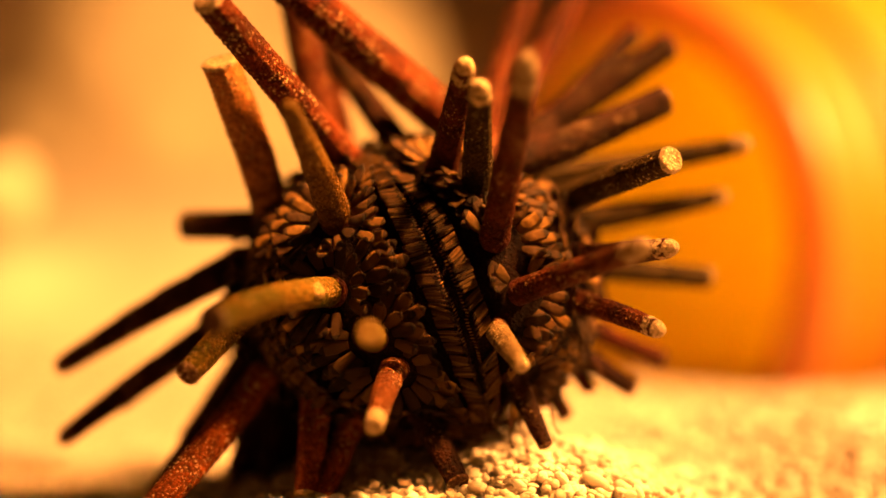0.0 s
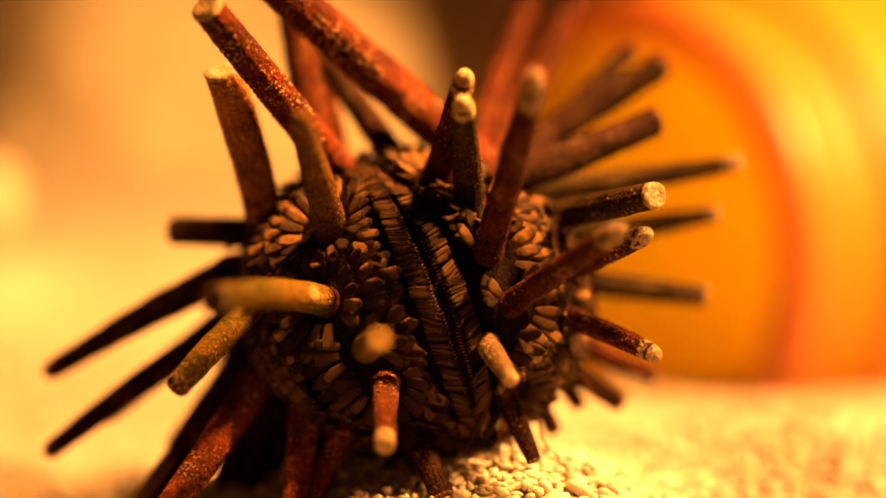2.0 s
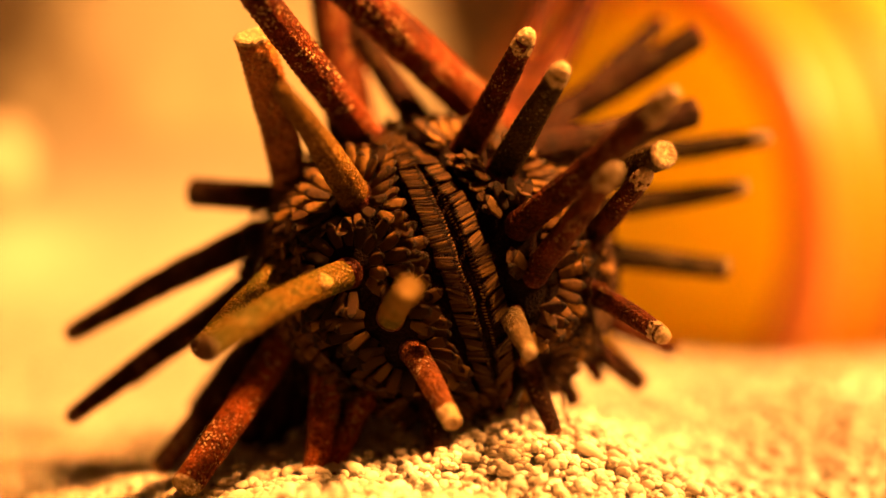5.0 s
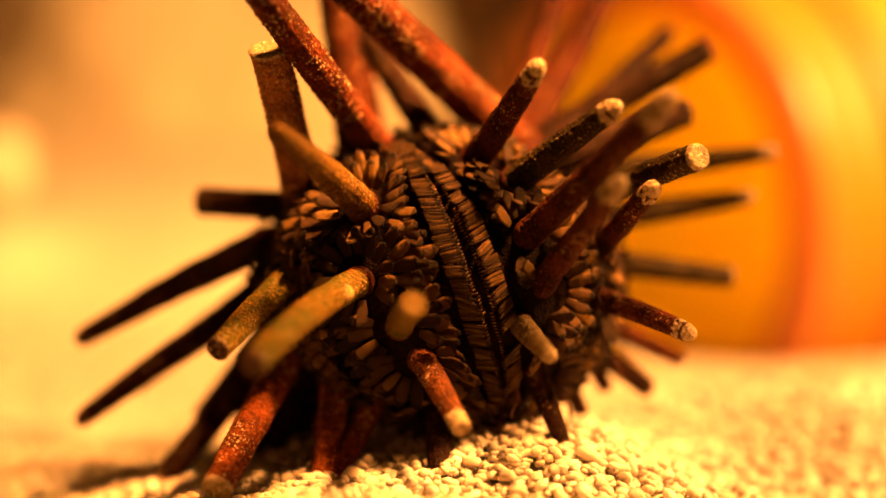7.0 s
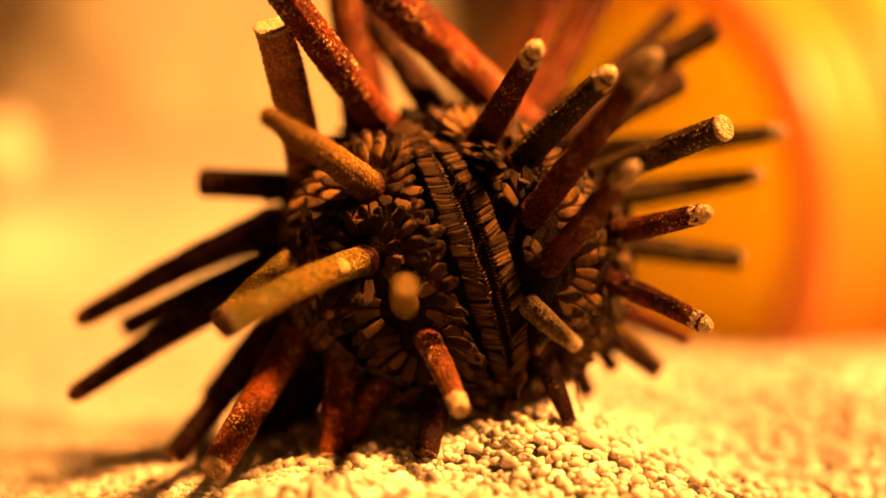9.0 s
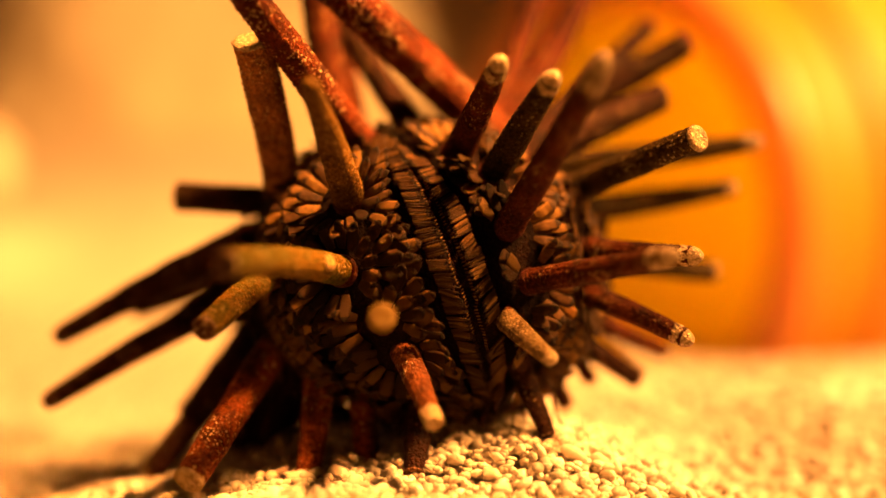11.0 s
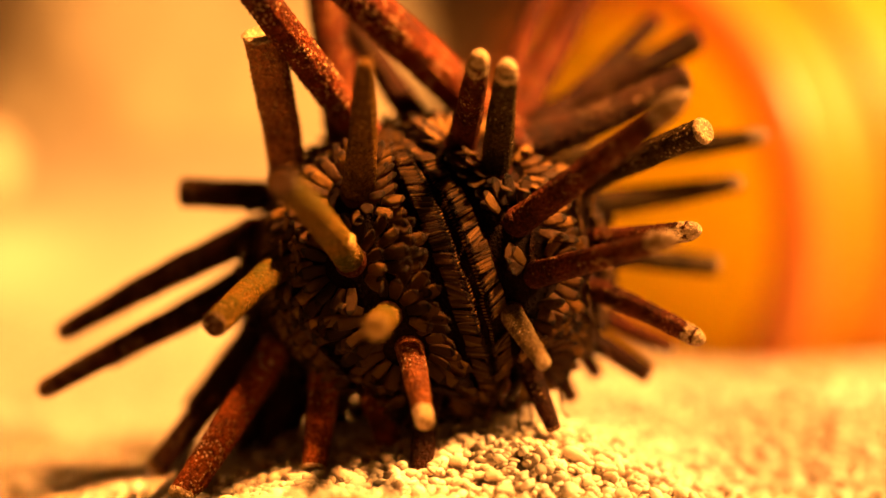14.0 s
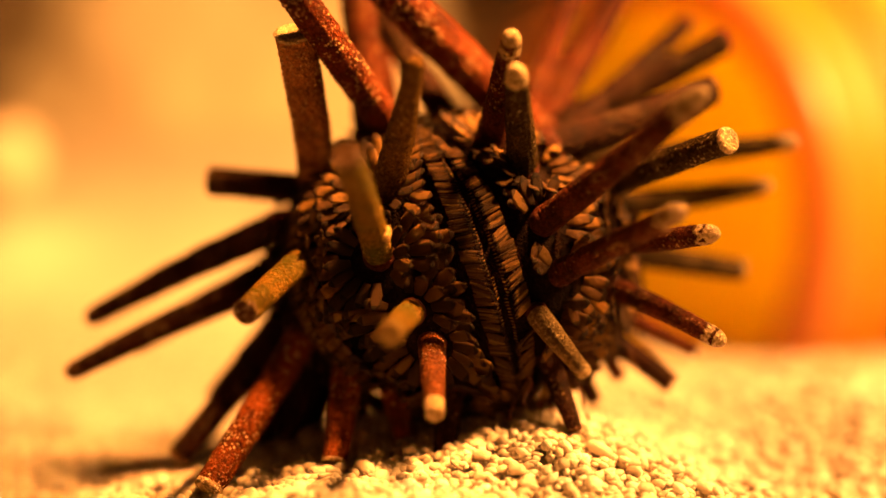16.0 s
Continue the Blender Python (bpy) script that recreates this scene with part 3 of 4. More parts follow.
def scale_places():
    """Place, normal, heading, length, lift and shape of each secondary spine."""
    rng = np.random.default_rng(11)
    spots = []
    feet = [Vector(row[1]) for row in SPINE_TABLE]
    for f in feet:
        if f.z < CENTRE.z:
            f.z = CENTRE.z + (f.z - CENTRE.z) / 0.94
    upright = LEAN.inverted()

    def from_band(at):
        q = at - CENTRE
        q = upright @ Vector((q.x / RADII.x, q.y / RADII.y, q.z / RADII.z))
        az = math.degrees(math.atan2(q.x, -q.y)) % 72
        return 40 if abs(q.z) > 0.9 else min(az, 72 - az)

    def clear(at, gap):
        return min((at - f).length for f in feet) > gap

    # the five double ribbons, each with a toothed line along its middle
    for band in range(5):
        for off, flip, step, ln, lift, shape, gap in ((-8.0, 1, 0.72, 0.0027, 0.14, 1, 0.0026), (8.0, -1, 0.72, 0.0027, 0.14, 1, 0.0026),
                                                      (-1.0, -1, 1.2, 0.0006, 0.7, 2, 0.0022), (1.0, 1, 1.2, 0.0006, 0.7, 2, 0.0022),
                                                      (-17.5, 1, 4.4, 0.0034, 0.30, 0, 0.0034), (17.5, -1, 4.4, 0.0034, 0.30, 0, 0.0034)):
            for k, lat in enumerate(np.arange(-80, 82, step)):
                if k % 7 == 0:
                    sway, raise_by, shift = rng.uniform(-1.2, 1.2), rng.uniform(0.6, 1.5), rng.uniform(-0.5, 0.5)
                    if shape == 1:
                        continue
                at, nrm = on_test(band * 72 + off + shift + rng.uniform(-0.15, 0.15), lat + rng.uniform(-0.15, 0.15), 0.985)
                side, _ = on_test(band * 72 + off + flip * 4, lat - 1.2 + sway, 0.985)
                if clear(at, gap):
                    spots.append((at, nrm, side - at, ln * rng.uniform(0.92, 1.08), lift * raise_by * rng.uniform(0.9, 1.1), shape))
    # a skirt of broad scales round the socket of each spine
    roots = [f for i, f in enumerate(feet) if all((f - g).length > 0.004 for g in feet[:i])]
    for foot in roots:
        core = on_shell(foot)
        nrm = shell_normal(core)
        t1 = nrm.orthogonal().normalized()
        t2 = nrm.cross(t1)
        for radius, count, lift, ln in ((0.0030, 15, 0.50, 0.0035), (0.0050, 22, 0.34, 0.0037), (0.0074, 31, 0.26, 0.0036)):
            turn = rng.uniform(0, 1)
            for j in range(count):
                a = 6.283185 * (j + turn + rng.uniform(-0.08, 0.08)) / count
                w = t1 * math.cos(a) + t2 * math.sin(a)
                at = on_shell(core + w * radius)
                own = (at - core).length
                tip = on_shell(core + w * (radius + 0.7 * ln))
                if from_band(at) < 13.5 or from_band(tip) < 10.5 or min([9.0] + [(tip - r).length for r in roots if r is not foot]) < own + 0.0011:
                    continue
                spots.append((at, shell_normal(at), w, ln * rng.uniform(0.9, 1.1), lift * rng.uniform(0.8, 1.2), 0))
    for i in range(900):
        b = math.degrees(math.asin(1 - 2 * (i + 0.5) / 900))
        az = i * 137.508 % 360
        near = min(az % 72, 72 - az % 72)
        at, nrm = on_test(az, b, 0.98)
        if near > 15 and clear(at, 0.0098):
            side, _ = on_test(az + rng.uniform(-4, 4), b - 4, 0.98)
            spots.append((at, nrm, side - at, 0.0037 * rng.uniform(0.85, 1.15), 0.45 * rng.uniform(0.7, 1.3), 0))
    return spots


def build_urchin():
    urchin = new("sea_urchin")
    tagged(urchin, "brown slate-pencil sea urchin with thick blunt spines on sand", "sea urchin")
    rings = []
    for lat in np.linspace(-88, 88, 60):
        ring = []
        for az in np.linspace(0, 360, 241)[:-1]:
            groove = min(abs((az % 72) - d) for d in (0, 72))
            lift = 0.955 - 0.075 * math.exp(-((groove - 11.2) / 2.2) ** 2) - 0.03 * math.exp(-(groove / 1.2) ** 2) + 0.012 * noise.noise((az * 0.11, lat * 0.12, 1.7))
            ring.append(tuple(flatten(on_test(az, lat, lift)[0])))
        rings.append(ring)
    v, f = tube(rings)
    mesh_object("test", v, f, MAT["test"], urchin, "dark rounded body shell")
    for name, foot, heading, length, width, kind in SPINE_TABLE:
        sunk = min(0.0020, max(0.0, foot[2] - 0.0400) * 0.45)
        foot = Vector(foot) - Vector(heading).normalized() * sunk
        SPINES[name] = build_spine(urchin, name, foot, heading, length + sunk, width, kind)

    # thin tube feet hanging towards the sand
    rng = np.random.default_rng(3)
    for az, lat, ln, dx in ((8, -58, 0.006, 0.5), (14, -62, 0.007, 0.9), (30, -55, 0.007, 0.7), (58, -42, 0.006, 0.8), (4, -48, 0.004, -0.2), (62, -30, 0.005, 1.0), (-4, -55, 0.004, 0.1)):
        at, nrm = on_test(az, lat, 0.98)
        at = flatten(at)
        way = (nrm + Vector((dx * 0.6, -0.3, -0.5))).normalized()
        rings = []
        for k in np.linspace(0, 1, 10):
            c = at + way * ln * k + Vector((0.0007 * math.sin(k * 5), 0, -0.0006 * k * k))
            r = 0.00016 * (1 - 0.35 * k) + (0.00012 if k > 0.95 else 0) + 0.00003 * math.sin(k * 60)
            rings.append([(c.x + r * math.cos(a), c.y + r * math.sin(a), c.z) for a in np.linspace(0, 6.283185, 7)[:-1]])
        v, f = tube(rings)
        mesh_object("tube_foot", v, f, MAT["foot"], urchin, "thin dark tube foot")

    # flattened secondary spines: the foremost as pieces, the others joined
    leaves = []
    for wide in (0.245, 0.080, 0.19):
        lv, lf = leaf(wide)
        me = bpy.data.meshes.new("scale")
        me.from_pydata([tuple(p) for p in lv], [], lf)
        me.polygons.foreach_set("use_smooth", [True] * len(me.polygons))
        me.materials.append(SCALE)
        me.materials.append(SCALE_TIP)
        me.polygons.foreach_set("material_index", [int(i in LEAF_TIP) for i in range(len(lf))])
        leaves.append((me, np.array(lv), lf))
    spots = sorted(scale_places(), key=lambda s: s[0].y + 0.35 * abs(s[0].x))
    tilts = np.random.default_rng(21)
    rest_v, rest_f, rest_m, base, singles = [], [], [], 0, 0
    for at, nrm, way, ln, lift, shape in spots:
        me, lv, lf = leaves[shape]
        way = (way - nrm * way.dot(nrm)).normalized()
        way = (way + nrm * lift + nrm.cross(way) * tilts.uniform(-0.10, 0.10)).normalized()
        x = (way.cross(nrm).normalized() + nrm * tilts.uniform(-0.12, 0.22)).normalized()
        x = (x - way * x.dot(way)).normalized()
        z = x.cross(way)
        m = Matrix.Translation(flatten(at)) @ Matrix((x, way, z)).transposed().to_4x4() @ Matrix.Scale(ln, 4)
        if singles < 300 and ln > 0.0015:
            singles += 1
            ob = new("scale", me)
            ob.parent = urchin
            ob.matrix_basis = m
        else:
            a = np.array(m)
            rest_v.append(lv @ a[:3, :3].T + a[:3, 3])
            rest_f += [tuple(k + base for k in face) for face in lf]
            rest_m += [int(i in LEAF_TIP) for i in range(len(lf))]
            base += len(lv)
    rest = mesh_object("scale_cover", np.concatenate(rest_v), rest_f, SCALE, urchin, "overlapping tan secondary spines")
    rest.data.materials.append(SCALE_TIP)
    rest.data.polygons.foreach_set("material_index", rest_m)
    rest["kind"] = "stuff"
    return urchin


def swing(spine, rows):
    """Key a spine that turns in its socket: seconds and the way it points."""
    foot = spine.matrix_basis.translation.copy()
    walk(spine, [(t, aim(foot, (x, y, z))) for t, x, y, z in rows])


def motions():
    walk(URCHIN, [
        (0, pose(-0.00167, 0, 0.00154, 0, -2.567, 0)),
        (0.5, pose(-0.00163, 0, 0.00102, 0, -2.183, 0)),
        (1, pose(-0.00173, 0, 0.00086, 0, -1.590, 0)),
        (1.5, pose(-0.00153, 0, 0.00128, 0, -1.452, 0)),
        (2, pose(-0.00127, 0, 0.00094, 0, -1.348, 0)),
        (2.5, pose(-0.00125, 0, 0.00095, 0, -0.839, 0)),
        (3, pose(-0.00082, 0, 0.00052, 0, -0.294, 0)),
        (3.5, pose(-0.00061, 0, 0.00030, 0, -0.079, 0)),
        (4, pose(-0.00036, 0, 0.00019, 0, -0.010, 0)),
        (4.5, pose(-0.00021, 0, 0.00019, 0, 0.062, 0)),
        (5, pose(0.00000, 0, -0.00000, 0, -0.000, 0)),
        (7.5, pose(0.00103, 0, -0.00048, 0, 0.420, 0)),
        (8, pose(0.00109, 0, -0.00014, 0, 0.217, 0)),
        (8.5, pose(0.00132, 0, 0.00038, 0, 0.161, 0)),
        (9, pose(0.00144, 0, 0.00039, 0, 0.369, 0)),
        (11.5, pose(0.00103, 0, 0.00007, 0, -0.177, 0)),
        (12, pose(0.00108, 0, 0.00035, 0, -0.097, 0)),
        (12.5, pose(0.00103, 0, 0.00027, 0, 0.025, 0)),
        (13, pose(0.00112, 0, 0.00117, 0, -0.040, 0)),
        (13.5, pose(0.00138, 0, 0.00021, 0, 0.029, 0)),
        (14, pose(0.00150, 0, 0.00110, 0, -0.179, 0)),
        (14.5, pose(0.00137, 0, 0.00108, 0, 0.015, 0)),
        (15, pose(0.00134, 0, 0.00116, 0, 0.412, 0)),
        (15.5, pose(0.00143, 0, 0.00098, 0, 0.846, 0)),
        (16, pose(0.00105, 0, 0.00064, 0, 1.393, 0))])
    swing(SPINES['ul1'], [(0, -0.196, -0.481, 0.855), (0.5, -0.166, -0.549, 0.819), (1, -0.159, -0.548, 0.821), (1.5, -0.152, -0.531, 0.833), (2, -0.154, -0.523, 0.839), (2.5, -0.163, -0.513, 0.843), (3, -0.165, -0.528, 0.833), (3.5, -0.163, -0.503, 0.849), (4, -0.163, -0.529, 0.833), (4.5, -0.162, -0.519, 0.839), (5, -0.156, -0.521, 0.839), (7.5, -0.115, -0.602, 0.790), (8, -0.125, -0.576, 0.808), (8.5, -0.129, -0.559, 0.819), (9, -0.133, -0.565, 0.814), (11.5, -0.109, -0.556, 0.824), (12, -0.106, -0.554, 0.826), (12.5, -0.101, -0.564, 0.819), (13, -0.116, -0.531, 0.839), (13.5, -0.082, -0.597, 0.798), (14, -0.089, -0.559, 0.824), (14.5, -0.102, -0.555, 0.826), (15, -0.099, -0.575, 0.812), (15.5, -0.092, -0.592, 0.800), (16, -0.083, -0.614, 0.785)])
    swing(SPINES['ul3'], [(0, -0.162, -0.801, 0.577), (0.5, -0.166, -0.807, 0.567), (1, -0.134, -0.808, 0.574), (1.5, -0.077, -0.832, 0.549), (2, -0.090, -0.818, 0.568), (2.5, -0.100, -0.810, 0.577), (3, -0.172, -0.804, 0.569), (3.5, -0.218, -0.796, 0.564), (4, -0.268, -0.791, 0.549), (4.5, -0.311, -0.783, 0.539), (5, -0.344, -0.758, 0.554), (7.5, -0.454, -0.822, 0.343), (8, -0.510, -0.789, 0.343), (8.5, -0.528, -0.782, 0.333), (9, -0.503, -0.789, 0.353), (11.5, -0.100, -0.782, 0.616), (12, -0.060, -0.802, 0.594), (12.5, 0.004, -0.766, 0.643), (13, 0.039, -0.765, 0.643), (13.5, 0.049, -0.750, 0.659), (14, 0.084, -0.742, 0.665), (14.5, 0.090, -0.730, 0.677), (15, 0.110, -0.733, 0.671), (15.5, 0.131, -0.741, 0.659), (16, 0.179, -0.733, 0.656)])
    swing(SPINES['lB'], [(0, -0.442, -0.892, -0.096), (0.5, -0.411, -0.911, -0.030), (1, -0.397, -0.918, 0.001), (1.5, -0.402, -0.914, 0.056), (2, -0.406, -0.913, 0.031), (2.5, -0.415, -0.910, 0.007), (3, -0.449, -0.892, -0.048), (3.5, -0.564, -0.769, -0.302), (4, -0.585, -0.751, -0.307), (4.5, -0.588, -0.744, -0.318), (5, -0.584, -0.744, -0.326), (7.5, -0.392, -0.854, -0.342), (8, -0.518, -0.793, -0.320), (8.5, -0.568, -0.770, -0.290), (9, -0.573, -0.769, -0.282), (11.5, -0.403, -0.905, 0.134), (12, -0.369, -0.910, 0.188), (12.5, -0.355, -0.906, 0.233), (13, -0.324, -0.907, 0.268), (13.5, -0.288, -0.909, 0.301), (14, -0.238, -0.905, 0.352), (14.5, -0.209, -0.896, 0.392), (15, -0.168, -0.894, 0.415), (15.5, -0.127, -0.884, 0.451), (16, -0.100, -0.893, 0.438)])
    swing(SPINES['lA'], [(0, -0.413, -0.770, -0.486), (0.5, -0.399, -0.777, -0.487), (1, -0.410, -0.762, -0.501), (1.5, -0.418, -0.752, -0.510), (2, -0.411, -0.757, -0.508), (2.5, -0.407, -0.757, -0.512), (3, -0.409, -0.759, -0.507), (3.5, -0.414, -0.755, -0.509), (4, -0.430, -0.741, -0.516), (4.5, -0.433, -0.738, -0.518), (5, -0.427, -0.750, -0.506), (7.5, -0.367, -0.824, -0.432), (8, -0.389, -0.828, -0.403), (8.5, -0.380, -0.830, -0.408), (9, -0.379, -0.833, -0.404), (11.5, -0.334, -0.875, -0.351), (12, -0.328, -0.874, -0.357), (12.5, -0.311, -0.876, -0.370), (13, -0.340, -0.861, -0.378), (13.5, -0.307, -0.887, -0.346), (14, -0.318, -0.873, -0.370), (14.5, -0.321, -0.874, -0.364), (15, -0.320, -0.875, -0.364), (15.5, -0.312, -0.882, -0.354), (16, -0.277, -0.897, -0.345)])
    swing(SPINES['c1'], [(0, 0.029, -0.996, 0.081), (0.5, 0.049, -0.996, 0.075), (1, 0.099, -0.992, 0.078), (1.5, 0.117, -0.989, 0.087), (2, 0.138, -0.984, 0.110), (2.5, 0.152, -0.979, 0.138), (3, 0.137, -0.981, 0.135), (3.5, 0.150, -0.976, 0.157), (4, 0.145, -0.974, 0.176), (4.5, 0.160, -0.966, 0.200), (5, 0.155, -0.958, 0.241), (7.5, 0.116, -0.974, 0.194), (8, 0.109, -0.974, 0.197), (8.5, 0.082, -0.976, 0.202), (9, 0.029, -0.983, 0.180), (11.5, 0.035, -0.997, 0.076), (12, 0.032, -0.997, 0.063), (12.5, 0.023, -0.999, 0.032), (13, -0.009, -1.000, 0.004), (13.5, 0.001, -1.000, 0.022), (14, -0.048, -0.998, -0.030), (14.5, -0.074, -0.996, -0.054), (15, -0.090, -0.992, -0.086), (15.5, -0.097, -0.991, -0.092), (16, -0.107, -0.990, -0.092)])
    swing(SPINES['c2'], [(0, -0.148, -0.899, -0.412), (0.5, -0.112, -0.909, -0.402), (1, -0.031, -0.914, -0.406), (1.5, -0.043, -0.910, -0.413), (2, 0.013, -0.878, -0.478), (2.5, 0.081, -0.838, -0.539), (3, 0.149, -0.812, -0.565), (3.5, 0.215, -0.789, -0.576), (4, 0.285, -0.763, -0.581), (4.5, 0.335, -0.736, -0.589), (5, 0.356, -0.754, -0.552), (7.5, 0.357, -0.776, -0.520), (8, 0.347, -0.767, -0.540), (8.5, 0.319, -0.759, -0.568), (9, 0.295, -0.787, -0.543), (11.5, 0.250, -0.810, -0.531), (12, 0.229, -0.816, -0.532), (12.5, 0.222, -0.812, -0.540), (13, 0.186, -0.789, -0.585), (13.5, 0.190, -0.830, -0.524), (14, 0.141, -0.803, -0.579), (14.5, 0.147, -0.796, -0.587), (15, 0.136, -0.797, -0.589), (15.5, 0.130, -0.820, -0.558), (16, 0.049, -0.846, -0.530)])
    swing(SPINES['c3'], [(0, 0.213, -0.919, -0.331), (0.5, 0.210, -0.916, -0.342), (1, 0.229, -0.913, -0.336), (1.5, 0.210, -0.916, -0.341), (2, 0.197, -0.926, -0.322), (2.5, 0.188, -0.927, -0.325), (3, 0.193, -0.916, -0.352), (3.5, 0.207, -0.915, -0.347), (4, 0.170, -0.926, -0.336), (4.5, 0.146, -0.929, -0.340), (5, 0.135, -0.938, -0.320), (7.5, 0.315, -0.909, -0.272), (8, 0.389, -0.853, -0.348), (8.5, 0.434, -0.804, -0.406), (9, 0.433, -0.822, -0.369), (11.5, 0.421, -0.821, -0.386), (12, 0.427, -0.810, -0.403), (12.5, 0.435, -0.802, -0.410), (13, 0.404, -0.792, -0.457), (13.5, 0.323, -0.850, -0.417), (14, 0.289, -0.827, -0.482), (14.5, 0.342, -0.780, -0.524), (15, 0.404, -0.728, -0.554), (15.5, 0.439, -0.702, -0.560), (16, 0.479, -0.660, -0.579)])
    swing(SPINES['uB'], [(0, 0.179, -0.816, 0.549), (0.5, 0.152, -0.828, 0.539), (1, 0.162, -0.826, 0.540), (1.5, 0.175, -0.821, 0.543), (2, 0.191, -0.804, 0.563), (2.5, 0.209, -0.778, 0.592), (3, 0.229, -0.759, 0.609), (3.5, 0.282, -0.716, 0.639), (4, 0.344, -0.687, 0.640), (4.5, 0.367, -0.667, 0.648), (5, 0.378, -0.650, 0.660), (7.5, 0.363, -0.788, 0.497), (8, 0.354, -0.783, 0.512), (8.5, 0.325, -0.797, 0.509), (9, 0.311, -0.811, 0.495), (11.5, 0.235, -0.844, 0.482), (12, 0.222, -0.856, 0.467), (12.5, 0.203, -0.860, 0.468), (13, 0.166, -0.867, 0.470), (13.5, 0.123, -0.882, 0.454), (14, 0.101, -0.876, 0.472), (14.5, 0.067, -0.867, 0.494), (15, 0.084, -0.824, 0.560), (15.5, 0.093, -0.801, 0.591), (16, 0.105, -0.799, 0.592)])
    swing(SPINES['uC'], [(0, 0.030, -0.819, 0.573), (0.5, -0.031, -0.831, 0.556), (1, -0.065, -0.841, 0.537), (1.5, -0.061, -0.837, 0.543), (2, -0.055, -0.823, 0.565), (2.5, -0.040, -0.808, 0.588), (3, -0.017, -0.797, 0.603), (3.5, 0.040, -0.774, 0.631), (4, 0.108, -0.767, 0.632), (4.5, 0.220, -0.741, 0.634), (5, 0.353, -0.710, 0.609), (7.5, 0.631, -0.629, 0.454), (8, 0.612, -0.618, 0.494), (8.5, 0.574, -0.638, 0.513), (9, 0.537, -0.660, 0.526), (11.5, 0.283, -0.764, 0.579), (12, 0.215, -0.781, 0.586), (12.5, 0.128, -0.806, 0.578), (13, 0.092, -0.804, 0.588), (13.5, 0.046, -0.818, 0.573), (14, 0.031, -0.809, 0.586), (14.5, -0.009, -0.811, 0.585), (15, -0.085, -0.822, 0.563), (15.5, -0.111, -0.821, 0.560), (16, -0.104, -0.828, 0.550)])
    swing(SPINES['uF'], [(0, 0.121, -0.775, 0.621), (0.5, 0.099, -0.788, 0.608), (1, 0.082, -0.785, 0.613), (1.5, 0.099, -0.780, 0.618), (2, 0.153, -0.771, 0.619), (2.5, 0.254, -0.755, 0.604), (3, 0.348, -0.744, 0.571), (3.5, 0.420, -0.724, 0.547), (4, 0.489, -0.709, 0.508), (4.5, 0.523, -0.700, 0.487), (5, 0.526, -0.706, 0.474), (7.5, 0.449, -0.731, 0.514), (8, 0.432, -0.719, 0.544), (8.5, 0.408, -0.724, 0.557), (9, 0.383, -0.732, 0.563), (11.5, 0.295, -0.743, 0.600), (12, 0.320, -0.745, 0.586), (12.5, 0.376, -0.738, 0.560), (13, 0.459, -0.720, 0.520), (13.5, 0.509, -0.711, 0.484), (14, 0.559, -0.699, 0.445), (14.5, 0.566, -0.699, 0.437), (15, 0.562, -0.704, 0.434), (15.5, 0.537, -0.712, 0.452), (16, 0.516, -0.717, 0.468)])
    swing(SPINES['uE'], [(0, 0.916, 0.206, 0.344), (0.5, 0.911, 0.232, 0.340), (1, 0.910, 0.238, 0.339), (1.5, 0.898, 0.274, 0.343), (2, 0.906, 0.261, 0.332), (2.5, 0.904, 0.287, 0.316), (3, 0.906, 0.302, 0.298), (3.5, 0.919, 0.263, 0.294), (4, 0.921, 0.269, 0.283), (4.5, 0.933, 0.251, 0.258), (5, 0.945, 0.220, 0.242), (7.5, 0.862, 0.379, 0.337), (8, 0.846, 0.386, 0.367), (8.5, 0.823, 0.418, 0.384), (9, 0.818, 0.434, 0.378), (11.5, 0.860, 0.361, 0.360), (12, 0.863, 0.338, 0.375), (12.5, 0.865, 0.325, 0.382), (13, 0.888, 0.250, 0.385), (13.5, 0.884, 0.248, 0.396), (14, 0.906, 0.165, 0.390), (14.5, 0.902, 0.182, 0.392), (15, 0.909, 0.178, 0.376), (15.5, 0.904, 0.185, 0.385), (16, 0.902, 0.237, 0.361)])
    swing(SPINES['uG'], [(0, 0.531, -0.835, 0.142), (0.5, 0.499, -0.858, 0.120), (1, 0.501, -0.860, 0.100), (1.5, 0.489, -0.869, 0.077), (2, 0.464, -0.884, 0.054), (2.5, 0.423, -0.905, 0.054), (3, 0.415, -0.906, 0.082), (3.5, 0.396, -0.913, 0.103), (4, 0.371, -0.921, 0.117), (4.5, 0.357, -0.925, 0.131), (5, 0.361, -0.923, 0.135), (7.5, 0.534, -0.820, 0.206), (8, 0.570, -0.789, 0.229), (8.5, 0.591, -0.773, 0.231), (9, 0.604, -0.763, 0.230), (11.5, 0.602, -0.760, 0.245), (12, 0.594, -0.765, 0.249), (12.5, 0.584, -0.775, 0.240), (13, 0.603, -0.758, 0.249), (13.5, 0.585, -0.770, 0.255), (14, 0.603, -0.759, 0.245), (14.5, 0.592, -0.767, 0.247), (15, 0.585, -0.771, 0.250), (15.5, 0.584, -0.777, 0.235), (16, 0.565, -0.797, 0.215)])
